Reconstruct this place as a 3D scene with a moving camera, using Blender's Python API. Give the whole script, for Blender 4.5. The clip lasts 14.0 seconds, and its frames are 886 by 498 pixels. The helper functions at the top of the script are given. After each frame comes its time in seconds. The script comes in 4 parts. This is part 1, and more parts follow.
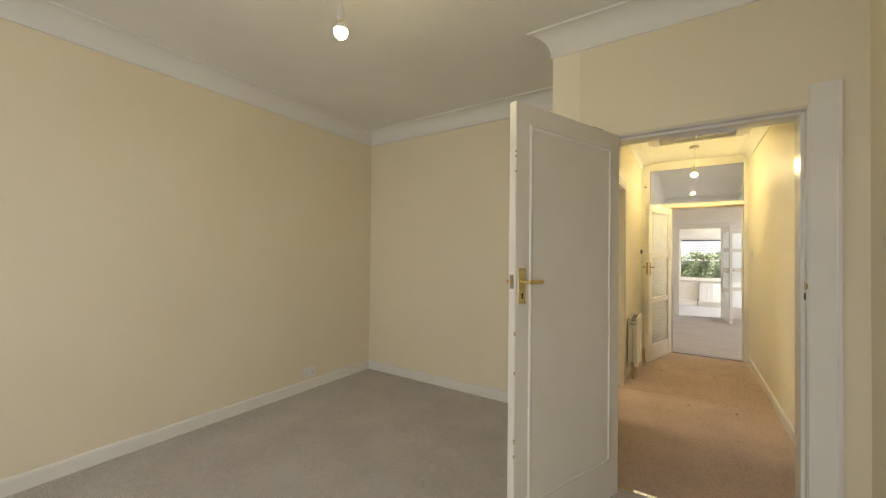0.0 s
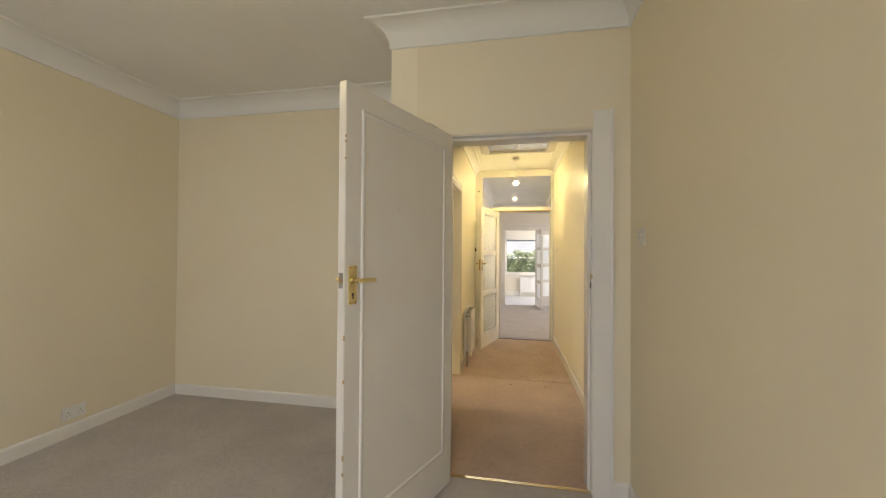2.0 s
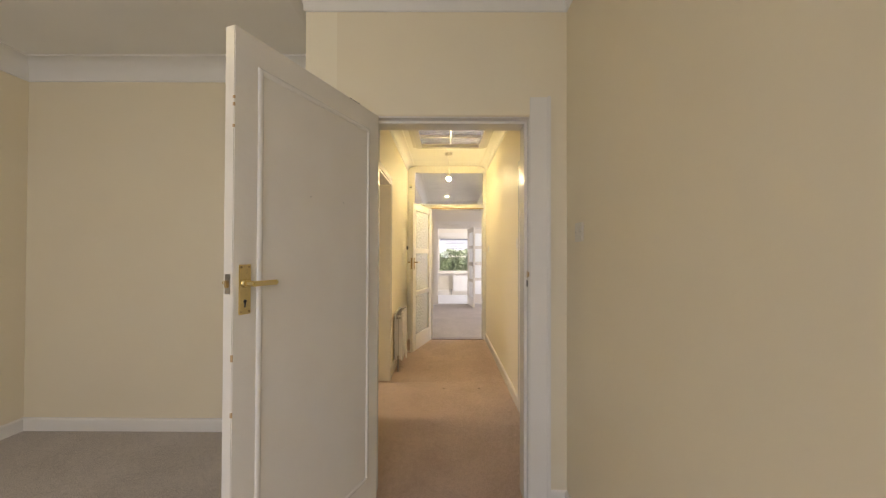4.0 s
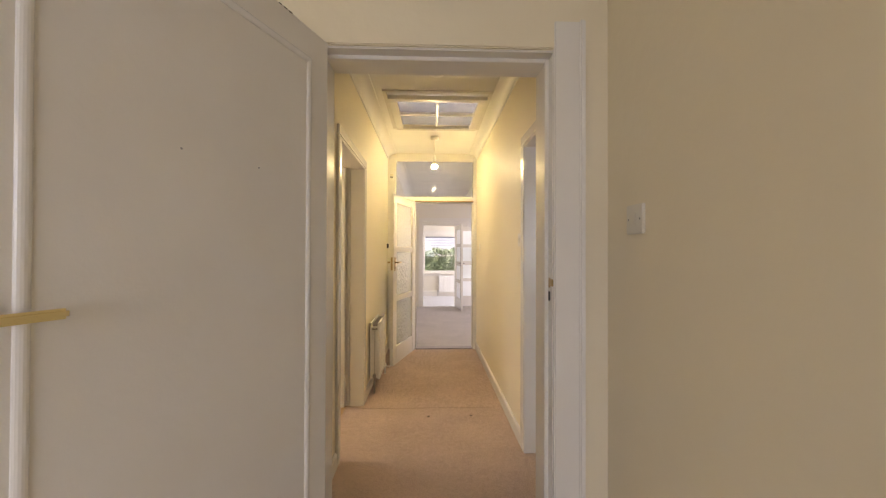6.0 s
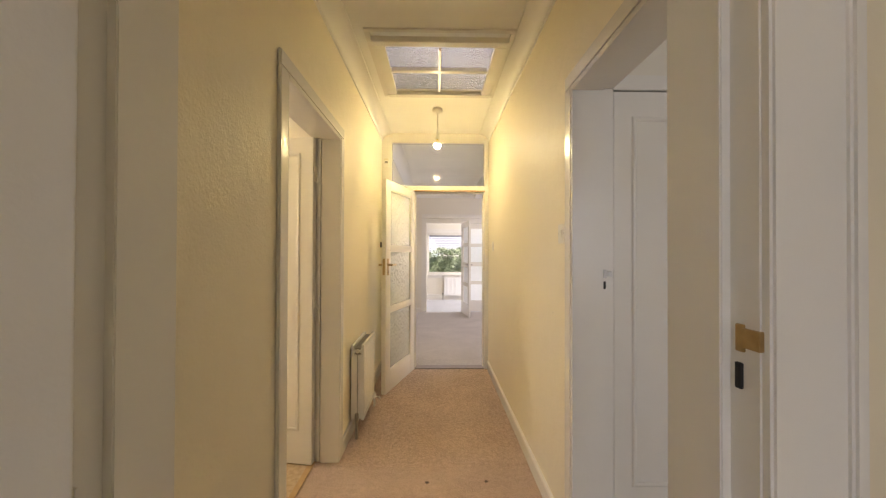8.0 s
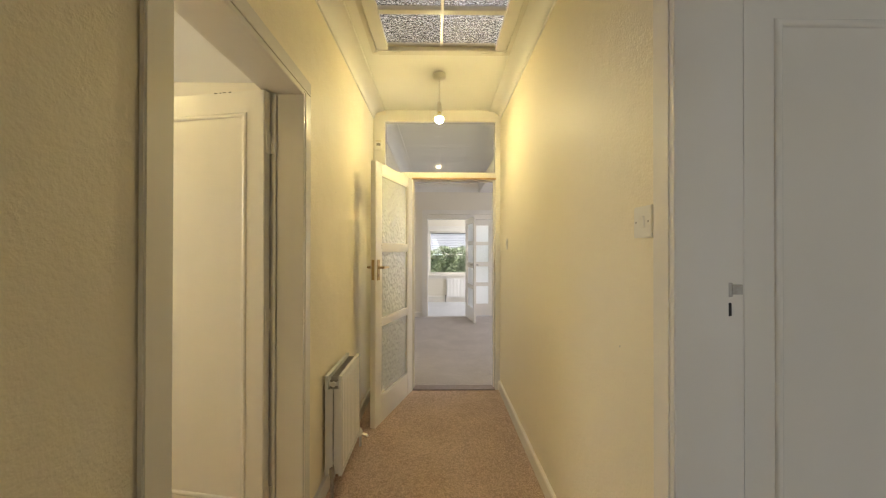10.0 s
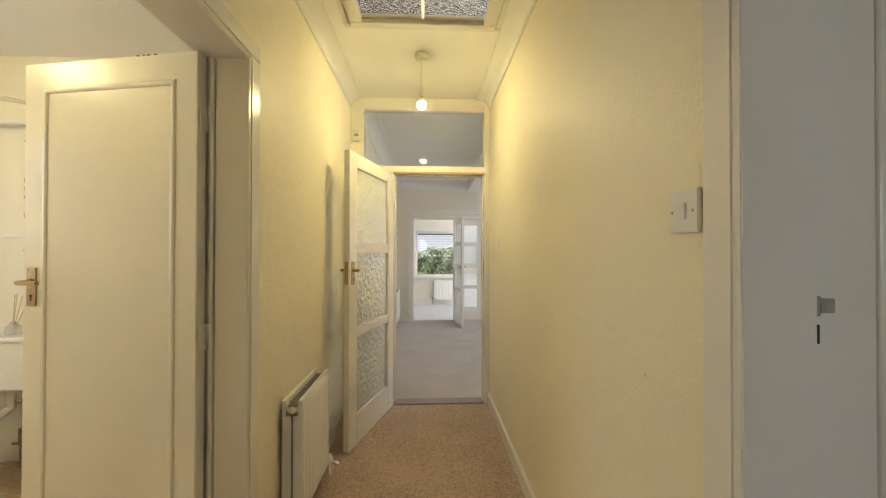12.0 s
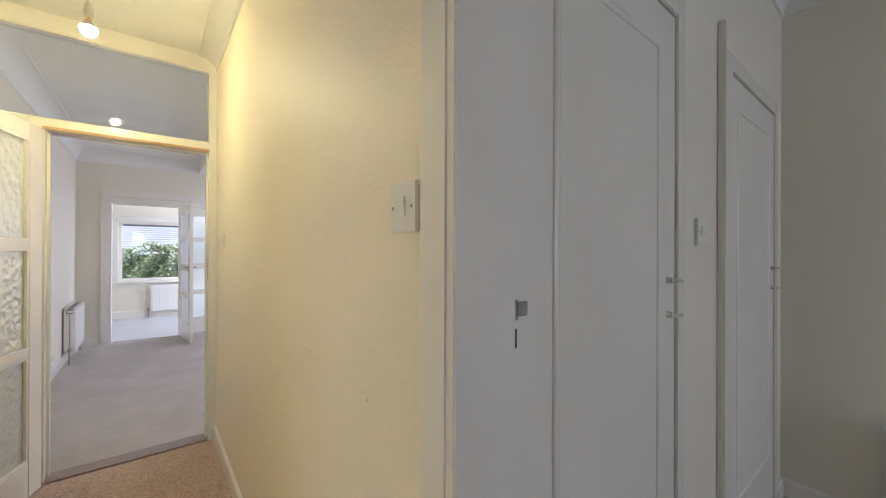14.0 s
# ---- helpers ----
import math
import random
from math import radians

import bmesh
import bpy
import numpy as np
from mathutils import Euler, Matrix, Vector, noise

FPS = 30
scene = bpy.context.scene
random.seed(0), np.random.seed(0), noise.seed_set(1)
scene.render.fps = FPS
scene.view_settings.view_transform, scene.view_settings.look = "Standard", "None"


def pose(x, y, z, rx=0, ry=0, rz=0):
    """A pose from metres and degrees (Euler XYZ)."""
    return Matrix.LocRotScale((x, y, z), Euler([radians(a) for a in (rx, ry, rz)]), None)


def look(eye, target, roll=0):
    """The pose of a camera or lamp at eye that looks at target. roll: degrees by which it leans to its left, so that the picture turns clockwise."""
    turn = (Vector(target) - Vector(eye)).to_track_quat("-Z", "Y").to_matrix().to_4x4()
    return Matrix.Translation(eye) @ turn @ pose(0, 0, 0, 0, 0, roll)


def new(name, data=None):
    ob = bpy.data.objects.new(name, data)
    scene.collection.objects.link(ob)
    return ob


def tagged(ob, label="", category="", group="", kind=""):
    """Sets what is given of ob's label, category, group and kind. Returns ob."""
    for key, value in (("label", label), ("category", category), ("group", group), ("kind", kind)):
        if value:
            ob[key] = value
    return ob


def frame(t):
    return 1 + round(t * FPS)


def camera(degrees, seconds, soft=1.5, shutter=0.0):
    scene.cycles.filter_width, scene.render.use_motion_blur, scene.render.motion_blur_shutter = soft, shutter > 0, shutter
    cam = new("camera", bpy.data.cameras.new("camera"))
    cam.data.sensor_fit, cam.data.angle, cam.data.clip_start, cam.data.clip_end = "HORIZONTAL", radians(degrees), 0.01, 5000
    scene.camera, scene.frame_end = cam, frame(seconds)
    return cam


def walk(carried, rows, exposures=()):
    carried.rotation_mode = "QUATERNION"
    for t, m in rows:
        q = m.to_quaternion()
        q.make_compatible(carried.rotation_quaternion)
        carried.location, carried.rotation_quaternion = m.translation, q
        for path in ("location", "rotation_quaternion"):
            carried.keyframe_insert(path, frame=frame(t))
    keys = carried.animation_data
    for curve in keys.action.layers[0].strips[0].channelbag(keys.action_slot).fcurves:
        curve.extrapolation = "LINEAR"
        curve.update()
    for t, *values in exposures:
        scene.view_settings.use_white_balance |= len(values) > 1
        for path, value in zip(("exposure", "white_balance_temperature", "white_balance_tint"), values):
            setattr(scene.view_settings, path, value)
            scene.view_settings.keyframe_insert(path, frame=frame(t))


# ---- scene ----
cam = camera(100.4, 14.0, 1.2)
PATH = [
    (0, (-0.041, -0.004, 1.299), (-1.142, 1.665, 1.323), 0.6),
    (0.5, (-0.029, 0.04, 1.295), (-0.893, 1.844, 1.321), 0.5),
    (1, (-0.024, 0.076, 1.293), (-0.685, 1.964, 1.32), 0.5),
    (1.5, (-0.018, 0.113, 1.29), (-0.516, 2.05, 1.316), 0.5),
    (2, (-0.019, 0.153, 1.287), (-0.385, 2.119, 1.313), 0.4),
    (2.5, (-0.017, 0.195, 1.286), (-0.268, 2.179, 1.311), 0.4),
    (3, (-0.026, 0.24, 1.283), (-0.174, 2.235, 1.307), 0.4),
    (5.5, (-0.012, 0.798, 1.269), (0.055, 2.797, 1.29), 0.1),
    (6, (-0.013, 0.999, 1.275), (0.056, 2.997, 1.292), 0.2),
    (6.5, (-0.006, 1.215, 1.281), (0.061, 3.214, 1.298), 0.2),
    (7, (0.001, 1.43, 1.272), (0.062, 3.429, 1.291), 0.2),
    (7.5, (0.017, 1.645, 1.274), (0.068, 3.644, 1.295), 0.1),
    (8, (0.025, 1.822, 1.275), (0.062, 3.822, 1.292), 0.2),
    (10.5, (0.026, 2.578, 1.281), (0.052, 4.578, 1.291), 0.1),
    (11, (0.029, 2.658, 1.282), (0.067, 4.658, 1.292), 0.0),
    (11.5, (0.049, 2.715, 1.28), (0.092, 4.714, 1.295), 0.1),
    (12, (0.07, 2.748, 1.277), (0.156, 4.746, 1.294), 0.1),
    (12.5, (0.097, 2.796, 1.276), (0.336, 4.781, 1.288), 0.1),
    (13, (0.14, 2.859, 1.285), (0.659, 4.79, 1.286), -0.3),
    (13.5, (0.189, 2.908, 1.288), (1.068, 4.705, 1.292), 0.1),
    (14, (0.251, 2.935, 1.288), (1.491, 4.505, 1.29), 0.2),
]

EXPOSURES = [(0.0, 1.0, 7450, 22), (3.0, 1.0, 7250, 27), (6.5, 1.0, 7250, 34), (8.0, 0.98, 7200, 31), (10.5, 0.64, 6950, 21), (12.0, 0.60, 6900, 20), (13.0, 0.64, 6450, 26), (13.5, 0.70, 6150, 27), (14.0, 0.80, 6000, 27)]
walk(cam, [(t, look(eye, target, roll)) for t, eye, target, roll in PATH], EXPOSURES)

# ---- light ----
world = bpy.data.worlds.new("sky")
scene.world = world
world.use_nodes = True
wn = world.node_tree.nodes
sky = wn.new("ShaderNodeTexSky")
sky.sky_type = "NISHITA"
sky.sun_disc = False
sky.sun_elevation, sky.sun_rotation = radians(50), radians(237)
wn["Background"].inputs["Strength"].default_value = 0.15
world.node_tree.links.new(sky.outputs["Color"], wn["Background"].inputs["Color"])

sun = new("sun", bpy.data.lights.new("sun", "SUN"))
sun.data.energy, sun.data.angle, sun.data.color = 5.0, radians(10), (1.0, 0.96, 0.9)
sun.matrix_world = look((0, 0, 20), (14, 9, 0))

BULB_COLOUR = (0.965, 0.90, 0.43)
BULB_HALL, BULB_BED, LAMP_BATH = 338.0, 98.0, 30.0


def window_light(name, eye, target, width, height, power, colour=(0.80, 0.91, 1.0)):
    """Sky light standing in a window's opening."""
    ob = new(name, bpy.data.lights.new(name, "AREA"))
    ob.data.shape, ob.data.size, ob.data.size_y = "RECTANGLE", width, height
    ob.data.energy, ob.data.color = power, colour
    ob.matrix_world = look(eye, target)
    return ob


window_light("sky_bed_window", (-0.75, -1.56, 1.5), (-2.1, 0.6, -0.3), 2.0, 1.25, 19.5, (0.70, 0.86, 1.0))
window_light("sky_east_room_window", (1.8, -1.56, 1.5), (1.8, 3, 0.9), 1.6, 1.25, 16.5, (0.72, 0.88, 1.0))
window_light("sky_living_window", (3.42, 7.8, 1.5), (0, 7.8, 1.2), 2.2, 1.3, 27, (0.82, 0.90, 1.0))
# Sun room and bathroom lamps are fill, set in added windows out of view.
window_light("sunroom_fill_light", (2.86, 10.7, 1.5), (0, 10.7, 1.2), 1.5, 1.2, 46)
window_light("bath_fill_light", (-2.96, 4.0, 1.6), (0, 4.0, 1.0), 0.8, 0.9, 7)
window_light("sky_rooflight", (0.045, 4.43, 3.22), (0.045, 4.43, 0), 0.7, 0.7, 0.9, (0.88, 0.95, 1.0))


# ---- materials ----
def material(name, colour, rough=0.5, metal=0.0, second=None, scale=8.0, mix=0.5, bump=0.0, bump_scale=60.0, spec=0.5, detail=4.0, bump2=0.0, bump2_scale=6.0):
    """A surface with large soft variation in colour, and fine relief."""
    m = bpy.data.materials.new(name)
    m.use_nodes = True
    n, l = m.node_tree.nodes, m.node_tree.links
    b = n["Principled BSDF"]
    b.inputs["Roughness"].default_value, b.inputs["Metallic"].default_value = rough, metal
    b.inputs["Specular IOR Level"].default_value = spec
    geo = n.new("ShaderNodeNewGeometry")
    if second:
        t = n.new("ShaderNodeTexNoise")
        t.inputs["Scale"].default_value, t.inputs["Detail"].default_value = scale, detail
        l.new(geo.outputs["Position"], t.inputs["Vector"])
        r = n.new("ShaderNodeMapRange")
        r.inputs["From Min"].default_value, r.inputs["From Max"].default_value = 0.3, 0.7
        r.inputs["To Max"].default_value = mix
        l.new(t.outputs["Fac"], r.inputs["Value"])
        c = n.new("ShaderNodeMix")
        c.data_type = "RGBA"
        c.inputs["A"].default_value, c.inputs["B"].default_value = (*colour, 1), (*second, 1)
        l.new(r.outputs["Result"], c.inputs["Factor"])
        l.new(c.outputs["Result"], b.inputs["Base Color"])
    else:
        b.inputs["Base Color"].default_value = (*colour, 1)
    last = None
    for strength, size in ((bump, bump_scale), (bump2, bump2_scale)):
        if strength:
            t = n.new("ShaderNodeTexNoise")
            t.inputs["Scale"].default_value, t.inputs["Detail"].default_value = size, 3
            l.new(geo.outputs["Position"], t.inputs["Vector"])
            k = n.new("ShaderNodeBump")
            k.inputs["Strength"].default_value, k.inputs["Distance"].default_value = strength, 0.6 / size
            l.new(t.outputs["Fac"], k.inputs["Height"])
            if last:
                l.new(last.outputs["Normal"], k.inputs["Normal"])
            l.new(k.outputs["Normal"], b.inputs["Normal"])
            last = k
    return m


def carpet_material(name, dark, light):
    """Short twist pile: tufts, soft tracking shades and a fine relief."""
    m = bpy.data.materials.new(name)
    m.use_nodes = True
    n, l = m.node_tree.nodes, m.node_tree.links
    b = n["Principled BSDF"]
    b.inputs["Roughness"].default_value, b.inputs["Specular IOR Level"].default_value = 1.0, 0.1
    b.inputs["Sheen Weight"].default_value, b.inputs["Sheen Roughness"].default_value = 0.15, 0.6
    geo = n.new("ShaderNodeNewGeometry")
    fine, wide, blot = (n.new("ShaderNodeTexNoise") for _ in range(3))
    for t, size, det in ((fine, 190, 4), (wide, 3.2, 4), (blot, 34, 6)):
        t.inputs["Scale"].default_value, t.inputs["Detail"].default_value = size, det
        l.new(geo.outputs["Position"], t.inputs["Vector"])
    s1 = n.new("ShaderNodeMath"); s1.operation = "MULTIPLY"; s1.inputs[1].default_value = 0.72
    s2 = n.new("ShaderNodeMath"); s2.operation = "MULTIPLY_ADD"; s2.inputs[1].default_value = 0.13
    s3 = n.new("ShaderNodeMath"); s3.operation = "MULTIPLY_ADD"; s3.inputs[1].default_value = 0.15
    l.new(fine.outputs["Fac"], s1.inputs[0])
    l.new(wide.outputs["Fac"], s2.inputs[0]); l.new(s1.outputs[0], s2.inputs[2])
    l.new(blot.outputs["Fac"], s3.inputs[0]); l.new(s2.outputs[0], s3.inputs[2])
    r = n.new("ShaderNodeMapRange")
    r.inputs["From Min"].default_value, r.inputs["From Max"].default_value = 0.40, 0.60
    l.new(s3.outputs[0], r.inputs["Value"])
    c = n.new("ShaderNodeMix"); c.data_type = "RGBA"
    c.inputs["A"].default_value, c.inputs["B"].default_value = (*dark, 1), (*light, 1)
    l.new(r.outputs["Result"], c.inputs["Factor"]); l.new(c.outputs["Result"], b.inputs["Base Color"])
    k = n.new("ShaderNodeBump"); k.inputs["Strength"].default_value, k.inputs["Distance"].default_value = 0.8, 0.006
    l.new(fine.outputs["Fac"], k.inputs["Height"]); l.new(k.outputs["Normal"], b.inputs["Normal"])
    return m


def glass_material(name, rough, relief=0.0, size=30.0, tint=(0.95, 0.98, 0.96), voronoi=True):
    """Clear or obscured glass; relief is the pattern rolled into it."""
    m = bpy.data.materials.new(name)
    m.use_nodes = True
    n, l = m.node_tree.nodes, m.node_tree.links
    b = n["Principled BSDF"]
    b.inputs["Base Color"].default_value = (*tint, 1)
    b.inputs["Roughness"].default_value, b.inputs["Transmission Weight"].default_value, b.inputs["IOR"].default_value = rough, 1.0, 1.45
    if relief:
        geo = n.new("ShaderNodeNewGeometry")
        t = n.new("ShaderNodeTexVoronoi" if voronoi else "ShaderNodeTexNoise")
        t.inputs["Scale"].default_value = size
        if voronoi:
            t.feature = "SMOOTH_F1"
        w = n.new("ShaderNodeTexNoise"); w.inputs["Scale"].default_value = size * 0.6
        add = n.new("ShaderNodeVectorMath"); add.operation = "MULTIPLY_ADD"
        add.inputs[1].default_value = (0.03, 0.03, 0.03)
        l.new(geo.outputs["Position"], w.inputs["Vector"])
        l.new(w.outputs["Color"], add.inputs[0]); l.new(geo.outputs["Position"], add.inputs[2])
        l.new(add.outputs[0], t.inputs["Vector"])
        k = n.new("ShaderNodeBump"); k.inputs["Strength"].default_value, k.inputs["Distance"].default_value = relief, 0.02
        l.new(t.outputs["Distance" if voronoi else "Fac"], k.inputs["Height"]); l.new(k.outputs["Normal"], b.inputs["Normal"])
    return m


def glow_material(name, colour, strength):
    m = bpy.data.materials.new(name)
    m.use_nodes = True
    b = m.node_tree.nodes["Principled BSDF"]
    b.inputs["Base Color"].default_value = (0.9, 0.9, 0.9, 1)
    b.inputs["Emission Color"].default_value, b.inputs["Emission Strength"].default_value = (*colour, 1), strength
    return m


PAINT = material("cream_wall_paint", (0.83, 0.74, 0.555), 0.62, second=(0.80, 0.695, 0.505), scale=1.6, mix=0.6, bump=0.05, bump_scale=160, bump2=0.05, bump2_scale=9, spec=0.3)
PAPER = material("cream_textured_wallpaper", (0.88, 0.80, 0.62), 0.50, second=(0.85, 0.765, 0.58), scale=2.0, mix=0.6, bump=0.34, bump_scale=120, bump2=0.08, bump2_scale=11, spec=0.45)
PALE = material("pale_cream_wall_paint", (0.80, 0.75, 0.64), 0.6, second=(0.77, 0.71, 0.60), scale=1.5, mix=0.6, bump=0.06, bump_scale=150, spec=0.3)
CEILING = material("white_ceiling_paint", (0.86, 0.845, 0.795), 0.75, second=(0.77, 0.75, 0.70), scale=1.3, mix=0.6, bump=0.05, bump_scale=120, spec=0.25)
COVE = material("white_plaster_cove", (0.82, 0.80, 0.75), 0.6, second=(0.79, 0.77, 0.71), scale=3, mix=0.5, bump=0.03, bump_scale=90, spec=0.3)
GLOSS = material("white_gloss_paint", (0.84, 0.805, 0.735), 0.24, second=(0.79, 0.75, 0.67), scale=3.5, mix=0.6, bump=0.03, bump_scale=40, bump2=0.02, bump2_scale=220)
GLOSS_OLD = material("white_gloss_paint_worn", (0.81, 0.765, 0.675), 0.32, second=(0.76, 0.70, 0.60), scale=5, mix=0.5, bump=0.05, bump_scale=50, bump2=0.03, bump2_scale=200)
CARPET = carpet_material("taupe_twist_carpet", (0.33, 0.295, 0.27), (0.70, 0.63, 0.58))
CARPET_HALL = carpet_material("beige_twist_carpet", (0.32, 0.22, 0.165), (0.74, 0.55, 0.435))
CARPET_FAR = carpet_material("grey_carpet", (0.42, 0.42, 0.43), (0.66, 0.66, 0.67))
VINYL = material("tan_patterned_vinyl", (0.42, 0.29, 0.17), 0.4, second=(0.60, 0.46, 0.30), scale=38, mix=1.0, bump=0.05, bump_scale=60)
BRASS = material("polished_brass", (0.90, 0.77, 0.45), 0.24, 1.0, second=(0.82, 0.67, 0.36), scale=40, mix=0.6)
OLD_BRASS = material("dull_brass", (0.50, 0.36, 0.18), 0.38, 1.0, second=(0.35, 0.24, 0.12), scale=60, mix=0.7)
CHROME = material("chrome", (0.75, 0.75, 0.76), 0.12, 1.0)
STEEL = material("worn_steel", (0.42, 0.40, 0.37), 0.4, 1.0, second=(0.25, 0.23, 0.2), scale=70, mix=0.7)
# Near-black colour painting the shade inside holes and gaps; also dial and chips.
DARK = material("dark_recess", (0.03, 0.027, 0.024), 0.8)
STUD = material("dull_brown_stud", (0.15, 0.10, 0.075), 0.6, second=(0.08, 0.055, 0.04), scale=90, mix=0.8)
PLASTIC = material("white_plastic", (0.81, 0.785, 0.72), 0.3, second=(0.79, 0.76, 0.68), scale=20, mix=0.5)
PLASTIC_OLD = material("aged_cream_plastic", (0.72, 0.66, 0.50), 0.4)
ENAMEL = material("white_radiator_enamel", (0.83, 0.82, 0.79), 0.26, second=(0.80, 0.785, 0.75), scale=5, mix=0.6)
RAD_DARK = material("radiator_fin_metal", (0.50, 0.48, 0.45), 0.5)
OAK = material("dark_threshold_wood", (0.24, 0.18, 0.16), 0.32, second=(0.33, 0.26, 0.24), scale=25, mix=0.8, bump=0.1, bump_scale=80)
PINE = material("bare_pine", (0.55, 0.36, 0.18), 0.5, second=(0.44, 0.27, 0.13), scale=30, mix=0.7)
CERAMIC = material("white_vitreous_china", (0.84, 0.83, 0.80), 0.08)
DADO_WHITE = material("smooth_dado_lining", (0.80, 0.765, 0.67), 0.15)
REED = material("rattan_reed", (0.55, 0.39, 0.22), 0.7)
AMBER = glass_material("clear_bottle_glass", 0.06, tint=(0.97, 0.96, 0.93))
AMBER.node_tree.nodes["Principled BSDF"].inputs["Transmission Weight"].default_value = 0.55
CLEAR = glass_material("clear_window_glass", 0.0)
FROST = glass_material("obscured_door_glass", 0.25, 0.34, 34.0, (0.86, 0.86, 0.77))
FROST.node_tree.nodes["Principled BSDF"].inputs["Transmission Weight"].default_value = 0.55
STIPPLE = glass_material("stippled_rooflight_glass", 0.10, 0.95, 85.0, (0.92, 0.95, 0.97))
# Greyed, rough glass that cuts the daylight entering the rooflight shaft.
DIMMING = glass_material("dimming_roof_glass", 0.5, tint=(0.82, 0.84, 0.87))
RIPPLE = glass_material("rippled_panel_glass", 0.28, 0.40, 40.0, (0.95, 0.98, 0.98))
RIPPLE.node_tree.nodes["Principled BSDF"].inputs["Transmission Weight"].default_value = 0.8
GLOW_HALL = glow_material("lit_bulb_hall", BULB_COLOUR, BULB_HALL)
GLOW_BATH = glow_material("lit_globe_bathroom", BULB_COLOUR, LAMP_BATH)
GLOW_BED = glow_material("lit_bulb_bedroom", BULB_COLOUR, BULB_BED)
GRASS = material("lawn", (0.07, 0.12, 0.035), 0.9, second=(0.11, 0.15, 0.05), scale=3, mix=0.8, bump=0.5, bump_scale=30)
LEAF = material("hedge_leaf", (0.27, 0.36, 0.20), 0.30, second=(0.42, 0.48, 0.32), scale=14, mix=0.9)
TWIG = material("hedge_wood", (0.09, 0.065, 0.045), 0.9)
ROOF = material("grey_concrete_roof_tile", (0.33, 0.36, 0.38), 0.8, second=(0.26, 0.285, 0.30), scale=1.2, mix=0.8, bump=0.2, bump_scale=20)
RENDER = material("pale_house_harling", (0.62, 0.59, 0.53), 0.9, second=(0.54, 0.51, 0.46), scale=2, mix=0.7, bump=0.3, bump_scale=40)


# ---- building helpers ----
def box(bm, x0, x1, y0, y1, z0, z1, bevel=0.0):
    r = bmesh.ops.create_cube(bm, size=1.0, matrix=Matrix.LocRotScale(((x0 + x1) / 2, (y0 + y1) / 2, (z0 + z1) / 2), None, (abs(x1 - x0), abs(y1 - y0), abs(z1 - z0))))
    if bevel:
        edges = list({e for v in r["verts"] for e in v.link_edges})
        bmesh.ops.bevel(bm, geom=edges, offset=bevel, segments=2, affect="EDGES")
    return bm


def rod(bm, a, b, r0, r1=None, sides=12):
    """A round bar from a to b."""
    a, b = Vector(a), Vector(b)
    m = Matrix.Translation((a + b) / 2) @ (b - a).to_track_quat("Z", "Y").to_matrix().to_4x4()
    bmesh.ops.create_cone(bm, cap_ends=True, segments=sides, radius1=r0, radius2=r0 if r1 is None else r1, depth=(b - a).length, matrix=m)
    return bm


def lathe(bm, rings, centre=(0, 0, 0), sides=24):
    """A turned shape from rings of (radius, height), upright."""
    loops = []
    for r, z in rings:
        loops.append([bm.verts.new((centre[0] + r * math.cos(2 * math.pi * i / sides), centre[1] + r * math.sin(2 * math.pi * i / sides), centre[2] + z)) for i in range(sides)])
    for p, q in zip(loops, loops[1:]):
        for i in range(sides):
            bm.faces.new((p[i], p[(i + 1) % sides], q[(i + 1) % sides], q[i]))
    bm.faces.new(list(reversed(loops[0])))
    bm.faces.new(loops[-1])
    bmesh.ops.recalc_face_normals(bm, faces=bm.faces)
    return bm


def tube(bm, points, r, sides=10):
    """A bent pipe through the points."""
    for a, b in zip(points, points[1:]):
        rod(bm, a, b, r, sides=sides)
    for p in points[1:-1]:
        bmesh.ops.create_uvsphere(bm, u_segments=sides, v_segments=6, radius=r, matrix=Matrix.Translation(p))
    return bm


def mesh_of(name, bm, mat, smooth=False):
    me = bpy.data.meshes.new(name)
    if smooth:
        for f in bm.faces:
            f.smooth = True
    bm.to_mesh(me)
    bm.free()
    me.materials.append(mat)
    return me


def part(name, bm, mat, parent, label="", smooth=False):
    """One mesh under a thing, in that thing's own axes."""
    ob = new(name, mesh_of(name, bm, mat, smooth))
    ob.parent = parent
    return tagged(ob, label)


def solid(name, bm, mat, label, category, kind="structure", smooth=False):
    return tagged(new(name, mesh_of(name, bm, mat, smooth)), label, category, kind=kind)


def thing(name, m, label, category, group="", kind=""):
    ob = new(name)
    ob.empty_display_size = 0.1
    ob.matrix_world = m
    return tagged(ob, label, category, group, kind)


def NB():
    return bmesh.new()


def one_box(x0, x1, y0, y1, z0, z1, bevel=0.0):
    return box(NB(), x0, x1, y0, y1, z0, z1, bevel)


